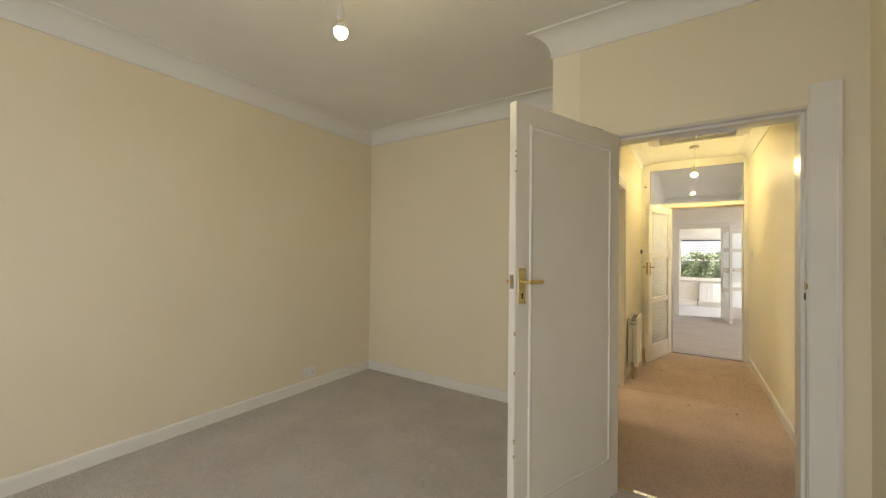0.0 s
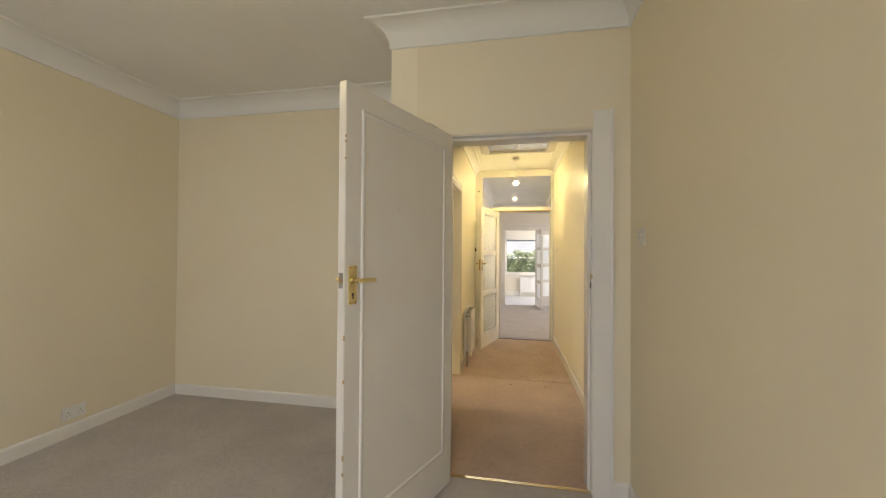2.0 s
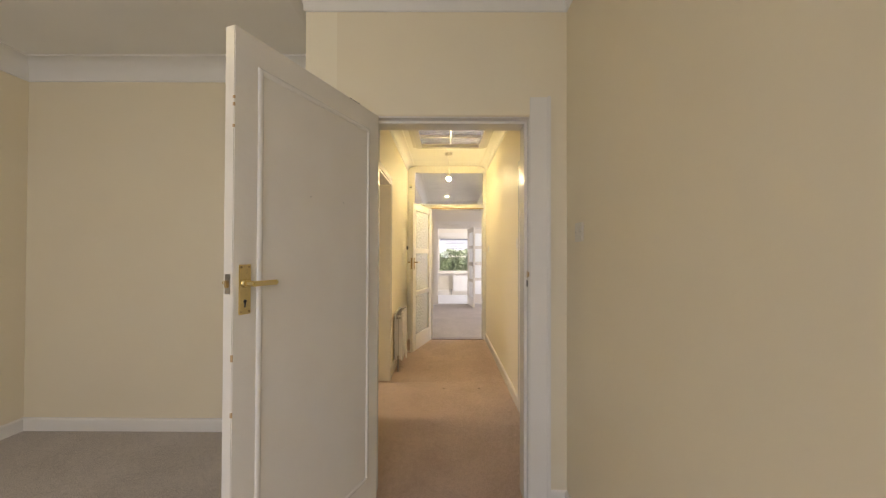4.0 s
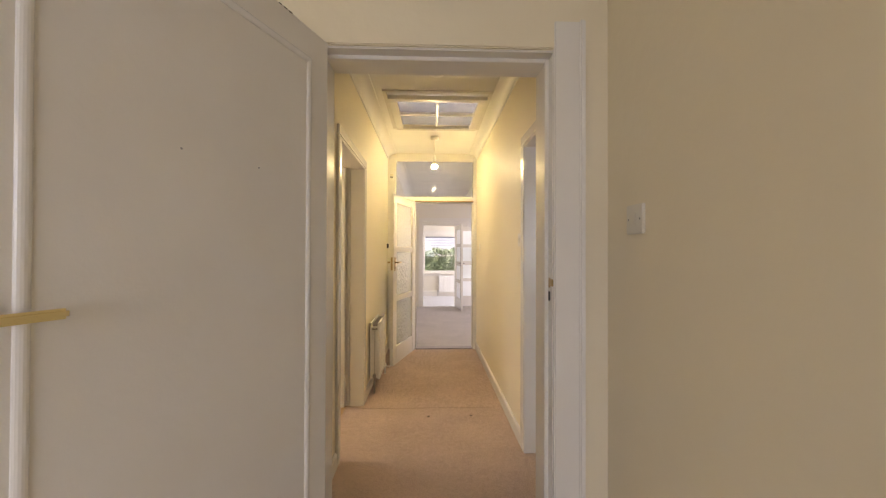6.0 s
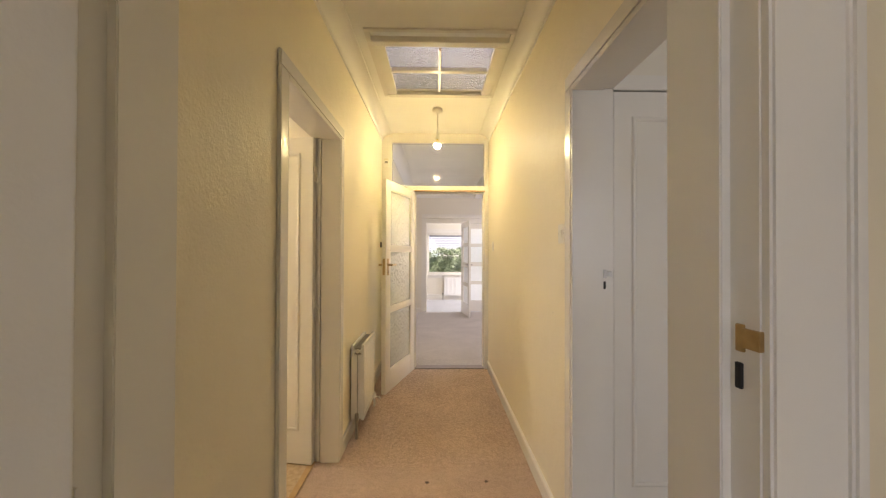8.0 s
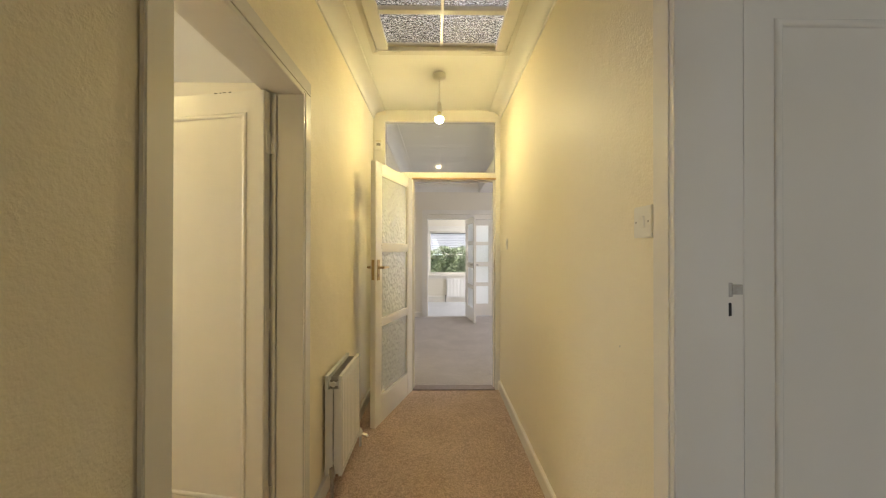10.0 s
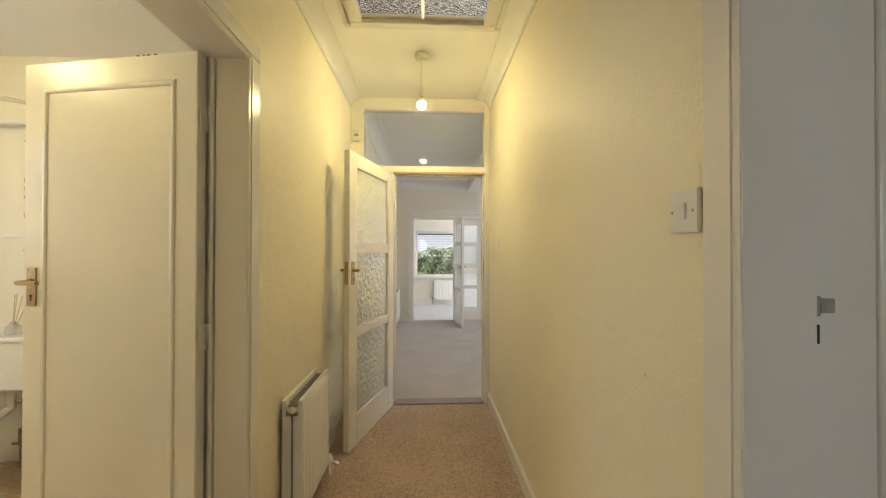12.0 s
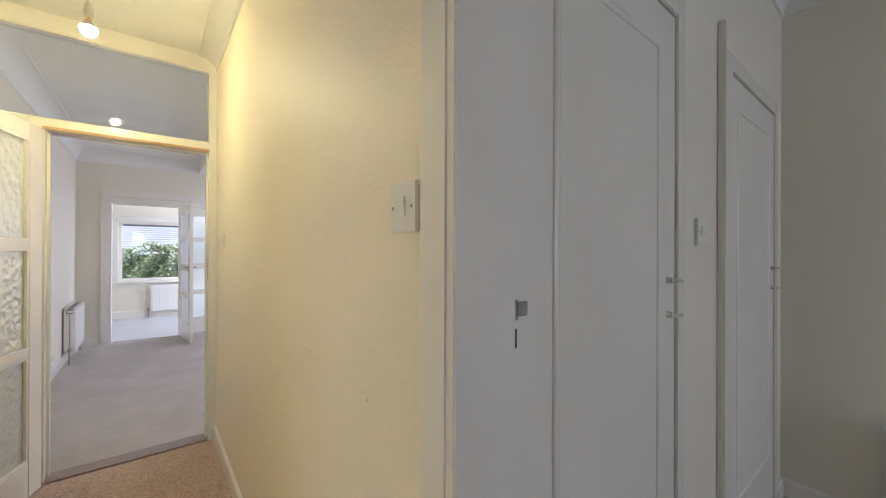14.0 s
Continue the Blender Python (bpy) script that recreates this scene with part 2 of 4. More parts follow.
def sweep(points, profile, closed):
    """A moulding along walls; profile of (out from the wall, height), the room on the left of the way."""
    pts = [Vector(p) for p in points]
    k = len(pts)
    bm = NB()
    rows = []
    for i, p in enumerate(pts):
        ways = []
        if closed or i > 0:
            ways.append((p - pts[i - 1]).normalized())
        if closed or i < k - 1:
            ways.append((pts[(i + 1) % k] - p).normalized())
        sides = [Vector((-w.y, w.x)) for w in ways]
        if len(sides) == 2:
            m = sides[0] + sides[1]
            m = m / m.dot(sides[0]) if m.length > 1e-6 else sides[0]
        else:
            m = sides[0]
        rows.append([bm.verts.new((p.x + m.x * o, p.y + m.y * o, z)) for o, z in profile])
    spans = k if closed else k - 1
    for i in range(spans):
        a, b = rows[i], rows[(i + 1) % k]
        for j in range(len(profile) - 1):
            bm.faces.new((a[j], b[j], b[j + 1], a[j + 1]))
    if not closed:
        for row in (rows[0], rows[-1]):
            if len(row) > 2:
                bm.faces.new(row)
    bmesh.ops.recalc_face_normals(bm, faces=bm.faces)
    return bm


def cove_profile(ceil, drop, out):
    rows = [(0.0, ceil - drop - 0.012), (0.010, ceil - drop - 0.010), (0.010, ceil - drop)]
    for i in range(13):
        a = math.pi / 2 * i / 12
        rows.append((0.010 + (out - 0.022) * (1 - math.cos(a)), ceil - drop + (drop - 0.012) * math.sin(a)))
    return rows + [(out, ceil - 0.012), (out, ceil)]


SKIRT = [(0.0, 0.0), (0.015, 0.0), (0.015, 0.076), (0.012, 0.086), (0.004, 0.092), (0.0, 0.092)]


# ---- structure ----
BED_CEIL, HALL_CEIL = 2.64, 2.575
TOP = 2.80                      # walls run up past the ceilings
DOOR_TOP = 1.975

# the plan: west bedroom, hall, bathroom, east bedroom, living room, sun room
W_HALL, E_HALL = -0.571, 0.598


def wall(name, boxes, mat, label):
    bm = NB()
    for b in boxes:
        box(bm, *b)
    return solid(name, bm, mat, label, "wall")


wall("wall_bedroom_west", [(-3.17, -3.03, -1.74, 3.03, 0, TOP)], PAINT, "cream painted bedroom wall with a double socket")
wall("wall_bedroom_north", [(-3.17, -0.73, 3.03, 3.15, 0, TOP)], PAINT, "cream painted wall of the bedroom recess")
wall("wall_bedroom_south", [(-3.03, -1.8, -1.74, -1.6, 0, TOP), (0.3, 0.598, -1.74, -1.6, 0, TOP), (-1.8, 0.3, -1.74, -1.6, 0, 0.85), (-1.8, 0.3, -1.74, -1.6, 2.15, TOP)], PAINT, "cream painted bedroom wall with a window")
wall("wall_bedroom_door", [(W_HALL, -0.42, 2.25, 2.39, 0, TOP), (0.435, E_HALL, 2.25, 2.39, 0, TOP), (-0.42, 0.435, 2.25, 2.39, DOOR_TOP + 0.03, TOP)], PAINT, "cream painted wall round the bedroom doorway")
wall("wall_bedroom_east", [(E_HALL, 0.76, -1.74, 2.32, 0, TOP)], PAINT, "cream painted bedroom wall with a light switch")
wall("wall_hall_west", [(-0.73, W_HALL, 2.25, 3.24, 0, TOP), (-0.73, W_HALL, 4.12, 5.86, 0, TOP), (-0.73, W_HALL, 3.24, 4.12, DOOR_TOP + 0.03, TOP)], PAPER, "cream textured hall wall with the bathroom doorway")
wall("wall_hall_east", [(E_HALL, 0.76, 2.32, 2.54, 0, TOP), (E_HALL, 0.76, 3.375, 5.86, 0, TOP), (E_HALL, 0.76, 2.54, 3.375, DOOR_TOP + 0.01, TOP)], PAPER, "cream textured hall wall with the east doorway")
wall("wall_east_room_north", [(1.45, 1.935, 3.36, 3.46, 0, TOP), (2.665, 2.87, 3.36, 3.46, 0, TOP), (0.76, 1.45, 3.36, 3.46, 1.965, TOP), (1.935, 2.665, 3.36, 3.46, 1.965, TOP)], PALE, "pale cream wall with two built-in cupboards")
wall("wall_east_room_east", [(2.87, 3.0, -1.74, 3.46, 0, TOP)], PALE, "pale cream wall of the east bedroom")
wall("wall_east_room_south", [(0.76, 0.95, -1.74, -1.6, 0, TOP), (2.65, 2.87, -1.74, -1.6, 0, TOP), (0.95, 2.65, -1.74, -1.6, 0, 0.85), (0.95, 2.65, -1.74, -1.6, 2.15, TOP)], PALE, "pale cream wall with a window")
wall("wall_cupboard_back", [(0.76, 3.0, 3.95, 4.05, 0, TOP), (2.9, 3.0, 3.46, 3.95, 0, TOP)], PALE, "plain wall behind the cupboards")
wall("wall_bathroom_north", [(-3.0, -0.73, 5.12, 5.22, 0, TOP)], PALE, "pale bathroom wall with a smooth lining below")
wall("wall_bathroom_west", [(-3.12, -3.0, 3.15, 3.55, 0, TOP), (-3.12, -3.0, 4.45, 5.22, 0, TOP), (-3.12, -3.0, 3.55, 4.45, 0, 1.15), (-3.12, -3.0, 3.55, 4.45, 2.1, TOP)], PALE, "pale bathroom wall with an added, unseen window")
wall("wall_living_south", [(-0.73, -0.50, 5.86, 5.96, 0, TOP), (0.62, 3.6, 5.86, 5.96, 0, TOP), (-0.50, 0.62, 5.86, 5.96, 2.52, TOP)], PALE, "cream wall between hall and living room")
wall("wall_living_west", [(-0.66, -0.52, 5.96, 9.66, 0, TOP)], PALE, "cream living room wall with a radiator")
wall("wall_living_east", [(3.46, 3.6, 5.96, 6.7, 0, TOP), (3.46, 3.6, 8.9, 9.66, 0, TOP), (3.46, 3.6, 6.7, 8.9, 0, 0.85), (3.46, 3.6, 6.7, 8.9, 2.15, TOP)], PALE, "cream living room wall with a window")
wall("wall_living_north", [(-1.8, -0.20, 9.66, 9.78, 0, TOP), (1.16, 3.6, 9.66, 9.78, 0, TOP), (-0.20, 1.16, 9.66, 9.78, 1.99, TOP)], PALE, "cream wall round the glazed double opening")
wall("wall_sunroom_north", [(-1.8, -0.22, 11.75, 11.9, 0, TOP), (1.75, 3.0, 11.75, 11.9, 0, TOP), (-0.22, 1.75, 11.75, 11.9, 0, 0.68), (-0.22, 1.75, 11.75, 11.9, 1.78, TOP)], PALE, "pale cream wall under and round the garden window")
wall("wall_sunroom_west", [(-1.8, -1.66, 9.78, 11.75, 0, TOP)], PALE, "pale cream sun room wall")
wall("wall_sunroom_east", [(2.88, 3.0, 9.78, 9.9, 0, TOP), (2.88, 3.0, 11.5, 11.75, 0, TOP), (2.88, 3.0, 9.9, 11.5, 0, 0.85), (2.88, 3.0, 9.9, 11.5, 2.1, TOP)], PALE, "pale cream sun room wall with an added, unseen window")

solid("floor_bedroom", one_box(-3.17, 0.60, -1.74, 2.288, -0.1, 0.0), CARPET, "taupe twist pile carpet of the bedroom", "carpet")
solid("floor_bedroom_recess", one_box(-3.17, -0.70, 2.288, 3.1, -0.1, 0.0), CARPET, "taupe twist pile carpet of the bedroom recess", "carpet")
solid("floor_hall", one_box(-0.70, 0.70, 2.288, 4.03, -0.1, 0.0), CARPET_HALL, "beige twist pile carpet of the hall", "carpet")
solid("floor_hall_end", one_box(-0.70, 0.70, 4.03, 5.86, -0.1, 0.002), CARPET_HALL, "beige twist pile carpet past a seam", "carpet")
solid("floor_bathroom", one_box(-3.12, -0.70, 3.1, 5.22, -0.1, 0.001), VINYL, "tan patterned vinyl bathroom floor", "floor")
solid("floor_east_room", one_box(0.70, 3.0, -1.74, 4.05, -0.1, 0.001), CARPET, "taupe carpet of the east bedroom", "carpet")
solid("floor_living", one_box(-0.73, 3.6, 5.86, 9.70, -0.1, 0.0), CARPET, "taupe carpet of the living room", "carpet")
solid("floor_sunroom", one_box(-1.8, 3.0, 9.70, 11.9, -0.1, -0.001), CARPET_FAR, "pale grey carpet of the sun room", "carpet")


def ceiling(name, z, boxes, label):
    bm = NB()
    for x0, x1, y0, y1 in boxes:
        box(bm, x0, x1, y0, y1, z, z + 0.08)
    return solid(name, bm, CEILING, label, "ceiling")


SX0, SX1, SY0, SY1 = -0.32, 0.41, 4.05, 4.81      # rooflight opening
ceiling("ceiling_bedroom", BED_CEIL, [(-3.1, 0.66, -1.7, 2.32), (-3.1, -0.66, 2.32, 3.1)], "white painted bedroom ceiling")
ceiling("ceiling_hall", HALL_CEIL, [(-0.62, 0.66, 2.30, SY0), (-0.62, 0.66, SY1, 5.9), (-0.62, SX0, SY0, SY1), (SX1, 0.66, SY0, SY1)], "white painted hall ceiling with a rooflight")
ceiling("ceiling_bathroom", 2.48, [(-3.1, -0.66, 3.1, 5.2)], "white bathroom ceiling")
ceiling("ceiling_east_room", 2.62, [(0.70, 2.95, -1.7, 3.5)], "white painted bedroom ceiling")
ceiling("ceiling_living", HALL_CEIL, [(-0.7, 3.55, 5.87, 9.7)], "white living room ceiling with a boxed beam")
ceiling("ceiling_sunroom", 2.40, [(-1.75, 2.95, 9.72, 11.85)], "white sun room ceiling")

solid("cove_bedroom", sweep([(-3.03, -1.6), (0.598, -1.6), (0.598, 2.25), (-0.73, 2.25), (-0.73, 3.03), (-3.03, 3.03)], cove_profile(BED_CEIL, 0.125, 0.125), True), COVE, "white plaster cove round the bedroom ceiling", "cornice")
solid("cove_hall_west", sweep([(W_HALL, 5.86), (W_HALL, 2.39)], cove_profile(HALL_CEIL, 0.075, 0.105), False), COVE, "white plaster cove along the hall", "cornice")
solid("cove_hall_east", sweep([(E_HALL, 2.39), (E_HALL, 5.86)], cove_profile(HALL_CEIL, 0.075, 0.105), False), COVE, "white plaster cove along the hall", "cornice")
solid("cove_east_room", sweep([(2.87, -1.6), (2.87, 3.36), (0.76, 3.36)], cove_profile(2.62, 0.09, 0.10), False), COVE, "white plaster cove of the east bedroom", "cornice")
solid("cove_living", sweep([(3.46, 9.66), (-0.52, 9.66), (-0.52, 5.96)], cove_profile(HALL_CEIL, 0.14, 0.13), False), COVE, "white plaster cove of the living room", "cornice")
solid("beam_living", one_box(0.80, 1.10, 5.97, 9.55, 2.40, 2.60, 0.006), CEILING, "white boxed ceiling beam", "beam")

for name, way in (("baseboard_bedroom", [(-0.515, 2.25), (-0.73, 2.25), (-0.73, 3.03), (-3.03, 3.03), (-3.03, -1.6), (0.598, -1.6), (0.598, 2.25), (0.512, 2.25)]),
                  ("baseboard_hall_west_near", [(W_HALL, 3.20), (W_HALL, 2.39)]),
                  ("baseboard_hall_west_far", [(W_HALL, 5.86), (W_HALL, 4.165)]),
                  ("baseboard_hall_east", [(E_HALL, 3.402), (E_HALL, 5.86)]),
                  ("baseboard_living", [(-0.305, 9.66), (-0.52, 9.66), (-0.52, 5.96)]),
                  ("baseboard_east_room", [(2.87, -1.6), (2.87, 3.36), (2.72, 3.36)])):
    solid(name, sweep(way, SKIRT, False), GLOSS, "white gloss painted skirting board", "skirting board")
solid("baseboard_sunroom", sweep([(2.88, 11.75), (-1.66, 11.75), (-1.66, 9.78)], [(0, 0), (0.018, 0), (0.018, 0.14), (0.006, 0.15), (0, 0.15)], False), GLOSS, "tall white skirting board under the window", "skirting board")


# ---- door frames ----
def door_frame(name, axis, u0, u1, v0, v1, top, label, width_lo, width_hi, stop, legs=(True, True), shape=0.016, ridge=True):
    """Lining, stops and architraves of a doorway u0..u1 in a wall from v0 to v1."""
    root = thing(name, Matrix(), label, "door frame", kind="structure")

    def put(part_name, boxes, mat, bevel):
        bm = NB()
        for a0, a1, b0, b1, z0, z1 in boxes:
            box(bm, *((a0, a1, b0, b1, z0, z1) if axis == "x" else (b0, b1, a0, a1, z0, z1)), bevel)
        return part(part_name, bm, mat, root)

    e = 0.004
    put("lining", [(u0 - 0.028, u0, v0 - e, v1 + e, 0.0, top)], GLOSS, 0.003)
    put("lining", [(u1, u1 + 0.028, v0 - e, v1 + e, 0.0, top)], GLOSS, 0.003)
    put("lining_head", [(u0 - 0.028, u1 + 0.028, v0 - e, v1 + e, top, top + 0.028)], GLOSS, 0.003)
    if stop:
        s0, s1 = stop
        put("door_stop", [(u0 - 0.004, u0 + 0.013, s0, s1, 0.0, top)], GLOSS, 0.002)
        put("door_stop", [(u1 - 0.013, u1 + 0.004, s0, s1, 0.0, top)], GLOSS, 0.002)
        put("door_stop", [(u0 + 0.013, u1 - 0.013, s0, s1, top - 0.013, top + 0.009)], GLOSS, 0.002)
    for face, out, w in ((v0, -1, width_lo), (v1, 1, width_hi)):
        if not w:
            continue
        q = sorted((face, face + out * shape))
        p = sorted((face, face + out * (shape + 0.008)))
        t = top + 0.006
        if legs[0]:
            put("architrave", [(u0 - 0.006 - w, u0 - 0.002, *q, 0.0, t), (u0 - 0.0075 - w, u0 - 0.006 - w + 0.018, *p, 0.0, t)][:2 if ridge else 1], GLOSS, 0.004)
        if legs[1]:
            put("architrave", [(u1 + 0.002, u1 + 0.006 + w, *q, 0.0, t + w - 0.004 if ridge else t), (u1 + 0.006 + w - 0.018, u1 + 0.0075 + w, *p, 0.0, t + w - 0.001)][:2 if ridge else 1], GLOSS, 0.004)
        if ridge:
            put("architrave_head", [(u0 - 0.006 - w, u1 + 0.002, *q, t, t + w - 0.004)], PAINT, 0.004)
        else:
            put("architrave_head", [(u0 - 0.006 - w, u1 + 0.006 + w, *q, t, t + w)], GLOSS, 0.005)
    return root


def strike_plate(parent, axis, u, v, z, out, mat=STEEL):
    """Latch keep with its lip and the dark bolt slot below, on a lining."""
    def put(nm, b, m):
        a0, a1, b0, b1, z0, z1 = b
        part(nm, one_box(*((a0, a1, b0, b1, z0, z1) if axis == "x" else (b0, b1, a0, a1, z0, z1)), 0.0008), m, parent)
    s = -1 if u < 0 else 1
    a = sorted((u - s * 0.0035, u + s * 0.004))
    put("strike_plate", (*a, *sorted((v, v + out * 0.012)), z - 0.032, z + 0.002), mat)
    put("strike_lip", (a[0] - 0.001, a[1], *sorted((v + out * 0.010, v + out * 0.036)), z - 0.026, z - 0.002), mat)
    put("bolt_slot", (a[0] - 0.0008, a[1], *sorted((v, v + out * 0.009)), z - 0.078, z - 0.046), DARK)


f1 = door_frame("door_frame_1", "x", -0.39, 0.405, 2.25, 2.39, DOOR_TOP - 0.013, "white gloss painted bedroom door frame", 0.10, 0.10, (2.292, 2.403))
strike_plate(f1, "x", 0.405, 2.281, 1.185, -1, OLD_BRASS)
f2 = door_frame("door_frame_2", "y", 3.275, 4.085, -0.73, W_HALL, DOOR_TOP - 0.005, "white gloss painted bathroom door frame", 0.07, 0.065, (-0.672, W_HALL + 0.013), ridge=False)
part("draught_strip", one_box(-0.689, -0.676, 4.066, 4.0855, 0.01, DOOR_TOP - 0.02, 0.002), PLASTIC, f2)
f3 = door_frame("door_frame_3", "y", 2.57, 3.345, E_HALL, 0.76, DOOR_TOP - 0.015, "white gloss painted east bedroom door frame", 0.065, 0, (0.585, 0.716), ridge=False)
strike_plate(f3, "y", 3.345, 0.7205, 1.202, 1)


# ---- doors ----
def lever_set(parent, x, y, z, side, toward, mat, plate_h=0.15):
    """Back plate with a lever handle and a keyhole on a door face. side: +1 or -1, the way the face looks; toward: +1 or -1, the way the lever points."""
    o = 0.004 * side
    plate = part("back_plate", one_box(x - 0.021, x + 0.021, *sorted((y, y + o)), z - plate_h * 0.62, z + plate_h * 0.38, 0.0015), mat, parent)
    bm = NB()
    rod(bm, (x, y + o, z), (x, y + 0.045 * side, z), 0.0085)
    box(bm, *sorted((x - 0.008 * toward, x + 0.088 * toward)), *sorted((y + 0.036 * side, y + 0.050 * side)), z - 0.008, z + 0.008, 0.004)
    part("lever_handle", bm, mat, plate)
    part("rose", rod(NB(), (x, y + o, z), (x, y + 0.012 * side, z), 0.014, 0.012, 20), mat, plate)
    bm = NB()
    rod(bm, (x, y + o, z - plate_h * 0.36), (x, y + o * 1.2, z - plate_h * 0.36), 0.0055)
    box(bm, x - 0.003, x + 0.003, *sorted((y + o * 0.9, y + o * 1.2)), z - plate_h * 0.36 - 0.018, z - plate_h * 0.36)
    part("keyhole", bm, DARK, plate)
    for dx in (-0.014, 0.014):
        for dz in (-plate_h * 0.57, plate_h * 0.33):
            part("screw", rod(NB(), (x + dx, y + o, z + dz), (x + dx, y + o * 1.3, z + dz), 0.0032, sides=8), OLD_BRASS, plate)
    return plate


def bead(parent, x0, x1, z0, z1, y, side, w=0.021, d=0.0065):
    """Half-round moulding mitred round a flat door panel."""
    bm = NB()
    rings = []
    for k in range(9):
        a = math.pi * k / 8
        o, h = w * (1 - math.cos(a)) / 2, d * math.sin(a) - 0.0004
        rings.append([bm.verts.new((x, y + h * side, z)) for x, z in ((x0 + o, z0 + o), (x1 - o, z0 + o), (x1 - o, z1 - o), (x0 + o, z1 - o))])
    for p, q in zip(rings, rings[1:]):
        for i in range(4):
            bm.faces.new((p[i], p[(i + 1) % 4], q[(i + 1) % 4], q[i]))
    bmesh.ops.recalc_face_normals(bm, faces=bm.faces)
    if sum(f.normal.y * side for f in bm.faces) < 0:
        bmesh.ops.reverse_faces(bm, faces=bm.faces)
    return part("moulding", bm, GLOSS, parent)


def hinges(parent, heights, thick, mat=GLOSS_OLD):
    for z in heights:
        bm = NB()
        rod(bm, (-0.005, -0.003, z - 0.045), (-0.005, -0.003, z + 0.045), 0.0055)
        box(bm, -0.0025, 0.0, 0.0, thick - 0.006, z - 0.045, z + 0.045)
        part("hinge", bm, mat, parent)


def flush_door(name, m, w, h, label, mat, plate_mat, face, bead_box, plate_z, plate_h, mark=()):
    """A painted flush door with a planted bead; hinge at the origin, leaf along x, 40 mm thick along y."""
    root = thing(name, m, label, "door", kind="structure")
    t = 0.04
    part("leaf", one_box(0.003, w, 0.0, t, 0.008, h, 0.0025), mat, root)
    x0, x1, z0, z1 = bead_box
    for y, side in ((t, 1), (0.0, -1)):
        bead(root, x0, x1, z0, z1, y, side)
        lever_set(root, w - 0.040, y, plate_z, side, -1, plate_mat, plate_h=plate_h)
    part("latch_plate", one_box(w - 0.001, w + 0.0012, 0.009, 0.031, plate_z - 0.03, plate_z + 0.03), STEEL, root)
    part("latch_bolt", one_box(w, w + 0.008, 0.013, 0.027, plate_z - 0.011, plate_z + 0.011, 0.002), OLD_BRASS, root)
    hinges(root, (0.22, h / 2, h - 0.22), t)
    rng = random.Random(len(label))
    for _ in range(7):
        z = rng.uniform(0.25, h - 0.2)
        part("paint_chip", one_box(w - 0.003, w + 0.0006, t - 0.006, t + 0.0006, z, z + rng.uniform(0.006, 0.022)), PINE, root)
    for k in range(4):
        x = 0.16 + 0.022 * k + rng.uniform(0, 0.008)
        part("paint_chip", one_box(x, x + rng.uniform(0.006, 0.014), t - 0.008, t + 0.0006, h - 0.003, h + 0.0006), DARK, root)
    for x, z in mark:
        part("nail_hole", rod(NB(), (x, t - 0.002, z), (x, t + 0.0006, z), 0.0024, sides=8), STEEL, root)
    return root


def turned(p, q):
    """Angle about z, in degrees, of the way from p to q."""
    return math.degrees(math.atan2(q[1] - p[1], q[0] - p[0]))


HINGE1, FREE1 = (-0.386, 2.232), (-0.684, 1.492)
flush_door("door_1", pose(*HINGE1, 0, 0, 0, turned(HINGE1, FREE1)), 0.80, 1.958, "white painted bedroom door standing open, polished brass lever", GLOSS_OLD, BRASS, 1, (0.082, 0.716, 0.205, 1.868), 1.181, 0.152,
           mark=((0.475, 1.487), (0.278, 1.489)))
HINGE2, FREE2 = (-0.70, 4.072), (-1.44, 4.212)
flush_door("door_2", pose(*HINGE2, 0, 0, 0, turned(HINGE2, FREE2)), 0.712, 1.962, "white painted bathroom door standing open, dull brass lever", GLOSS, OLD_BRASS, 1, (0.085, 0.630, 0.205, 1.87), 1.165, 0.14)


# glazed screen between hall and living room
def glazed_leaf(root, w, h, t, stile, rails, pane_mat, bead_mat, hang=0.008):
    """Stiles, rails and one pane in each gap; rails are (bottom, top) from the foot up."""
    part("stile", one_box(0.0, stile, 0, t, hang, h, 0.003), bead_mat, root)
    part("stile", one_box(w - stile, w, 0, t, hang, h, 0.003), bead_mat, root)
    for z0, z1 in rails:
        part("rail", one_box(stile, w - stile, 0.001, t - 0.001, z0, z1, 0.003), bead_mat, root)
    for (a, z0), (z1, b) in zip(rails, rails[1:]):
        p = part("glass_pane", one_box(stile - 0.006, w - stile + 0.006, t / 2 - 0.0025, t / 2 + 0.0025, z0 - 0.006, z1 + 0.006), pane_mat, root)
        p.visible_shadow = False
        for y0, y1 in ((0.004, t / 2 - 0.003), (t / 2 + 0.003, t - 0.004)):
            bm = NB()
            for bx in ((stile, stile + 0.010, z0, z1), (w - stile - 0.010, w - stile, z0, z1), (stile + 0.010, w - stile - 0.010, z0, z0 + 0.010), (stile + 0.010, w - stile - 0.010, z1 - 0.010, z1)):
                box(bm, bx[0], bx[1], y0, y1, bx[2], bx[3])
            part("glazing_bead", bm, bead_mat, root)


HINGE3, FREE3 = (-0.247, 5.833), (-0.459, 5.120)
d3 = thing("door_3", pose(*HINGE3, 0, 0, 0, turned(HINGE3, FREE3)), "white glazed hall door with three obscured panes, standing open", "door", kind="structure")
glazed_leaf(d3, 0.745, 1.928, 0.04, 0.102, [(0.008, 0.198), (0.727, 0.771), (1.282, 1.328), (1.846, 1.928)], FROST, GLOSS)
lever_set(d3, 0.745 - 0.045, 0.04, 1.158, 1, -1, OLD_BRASS, plate_h=0.15)
lever_set(d3, 0.745 - 0.045, 0.0, 1.158, -1, -1, OLD_BRASS, plate_h=0.15)
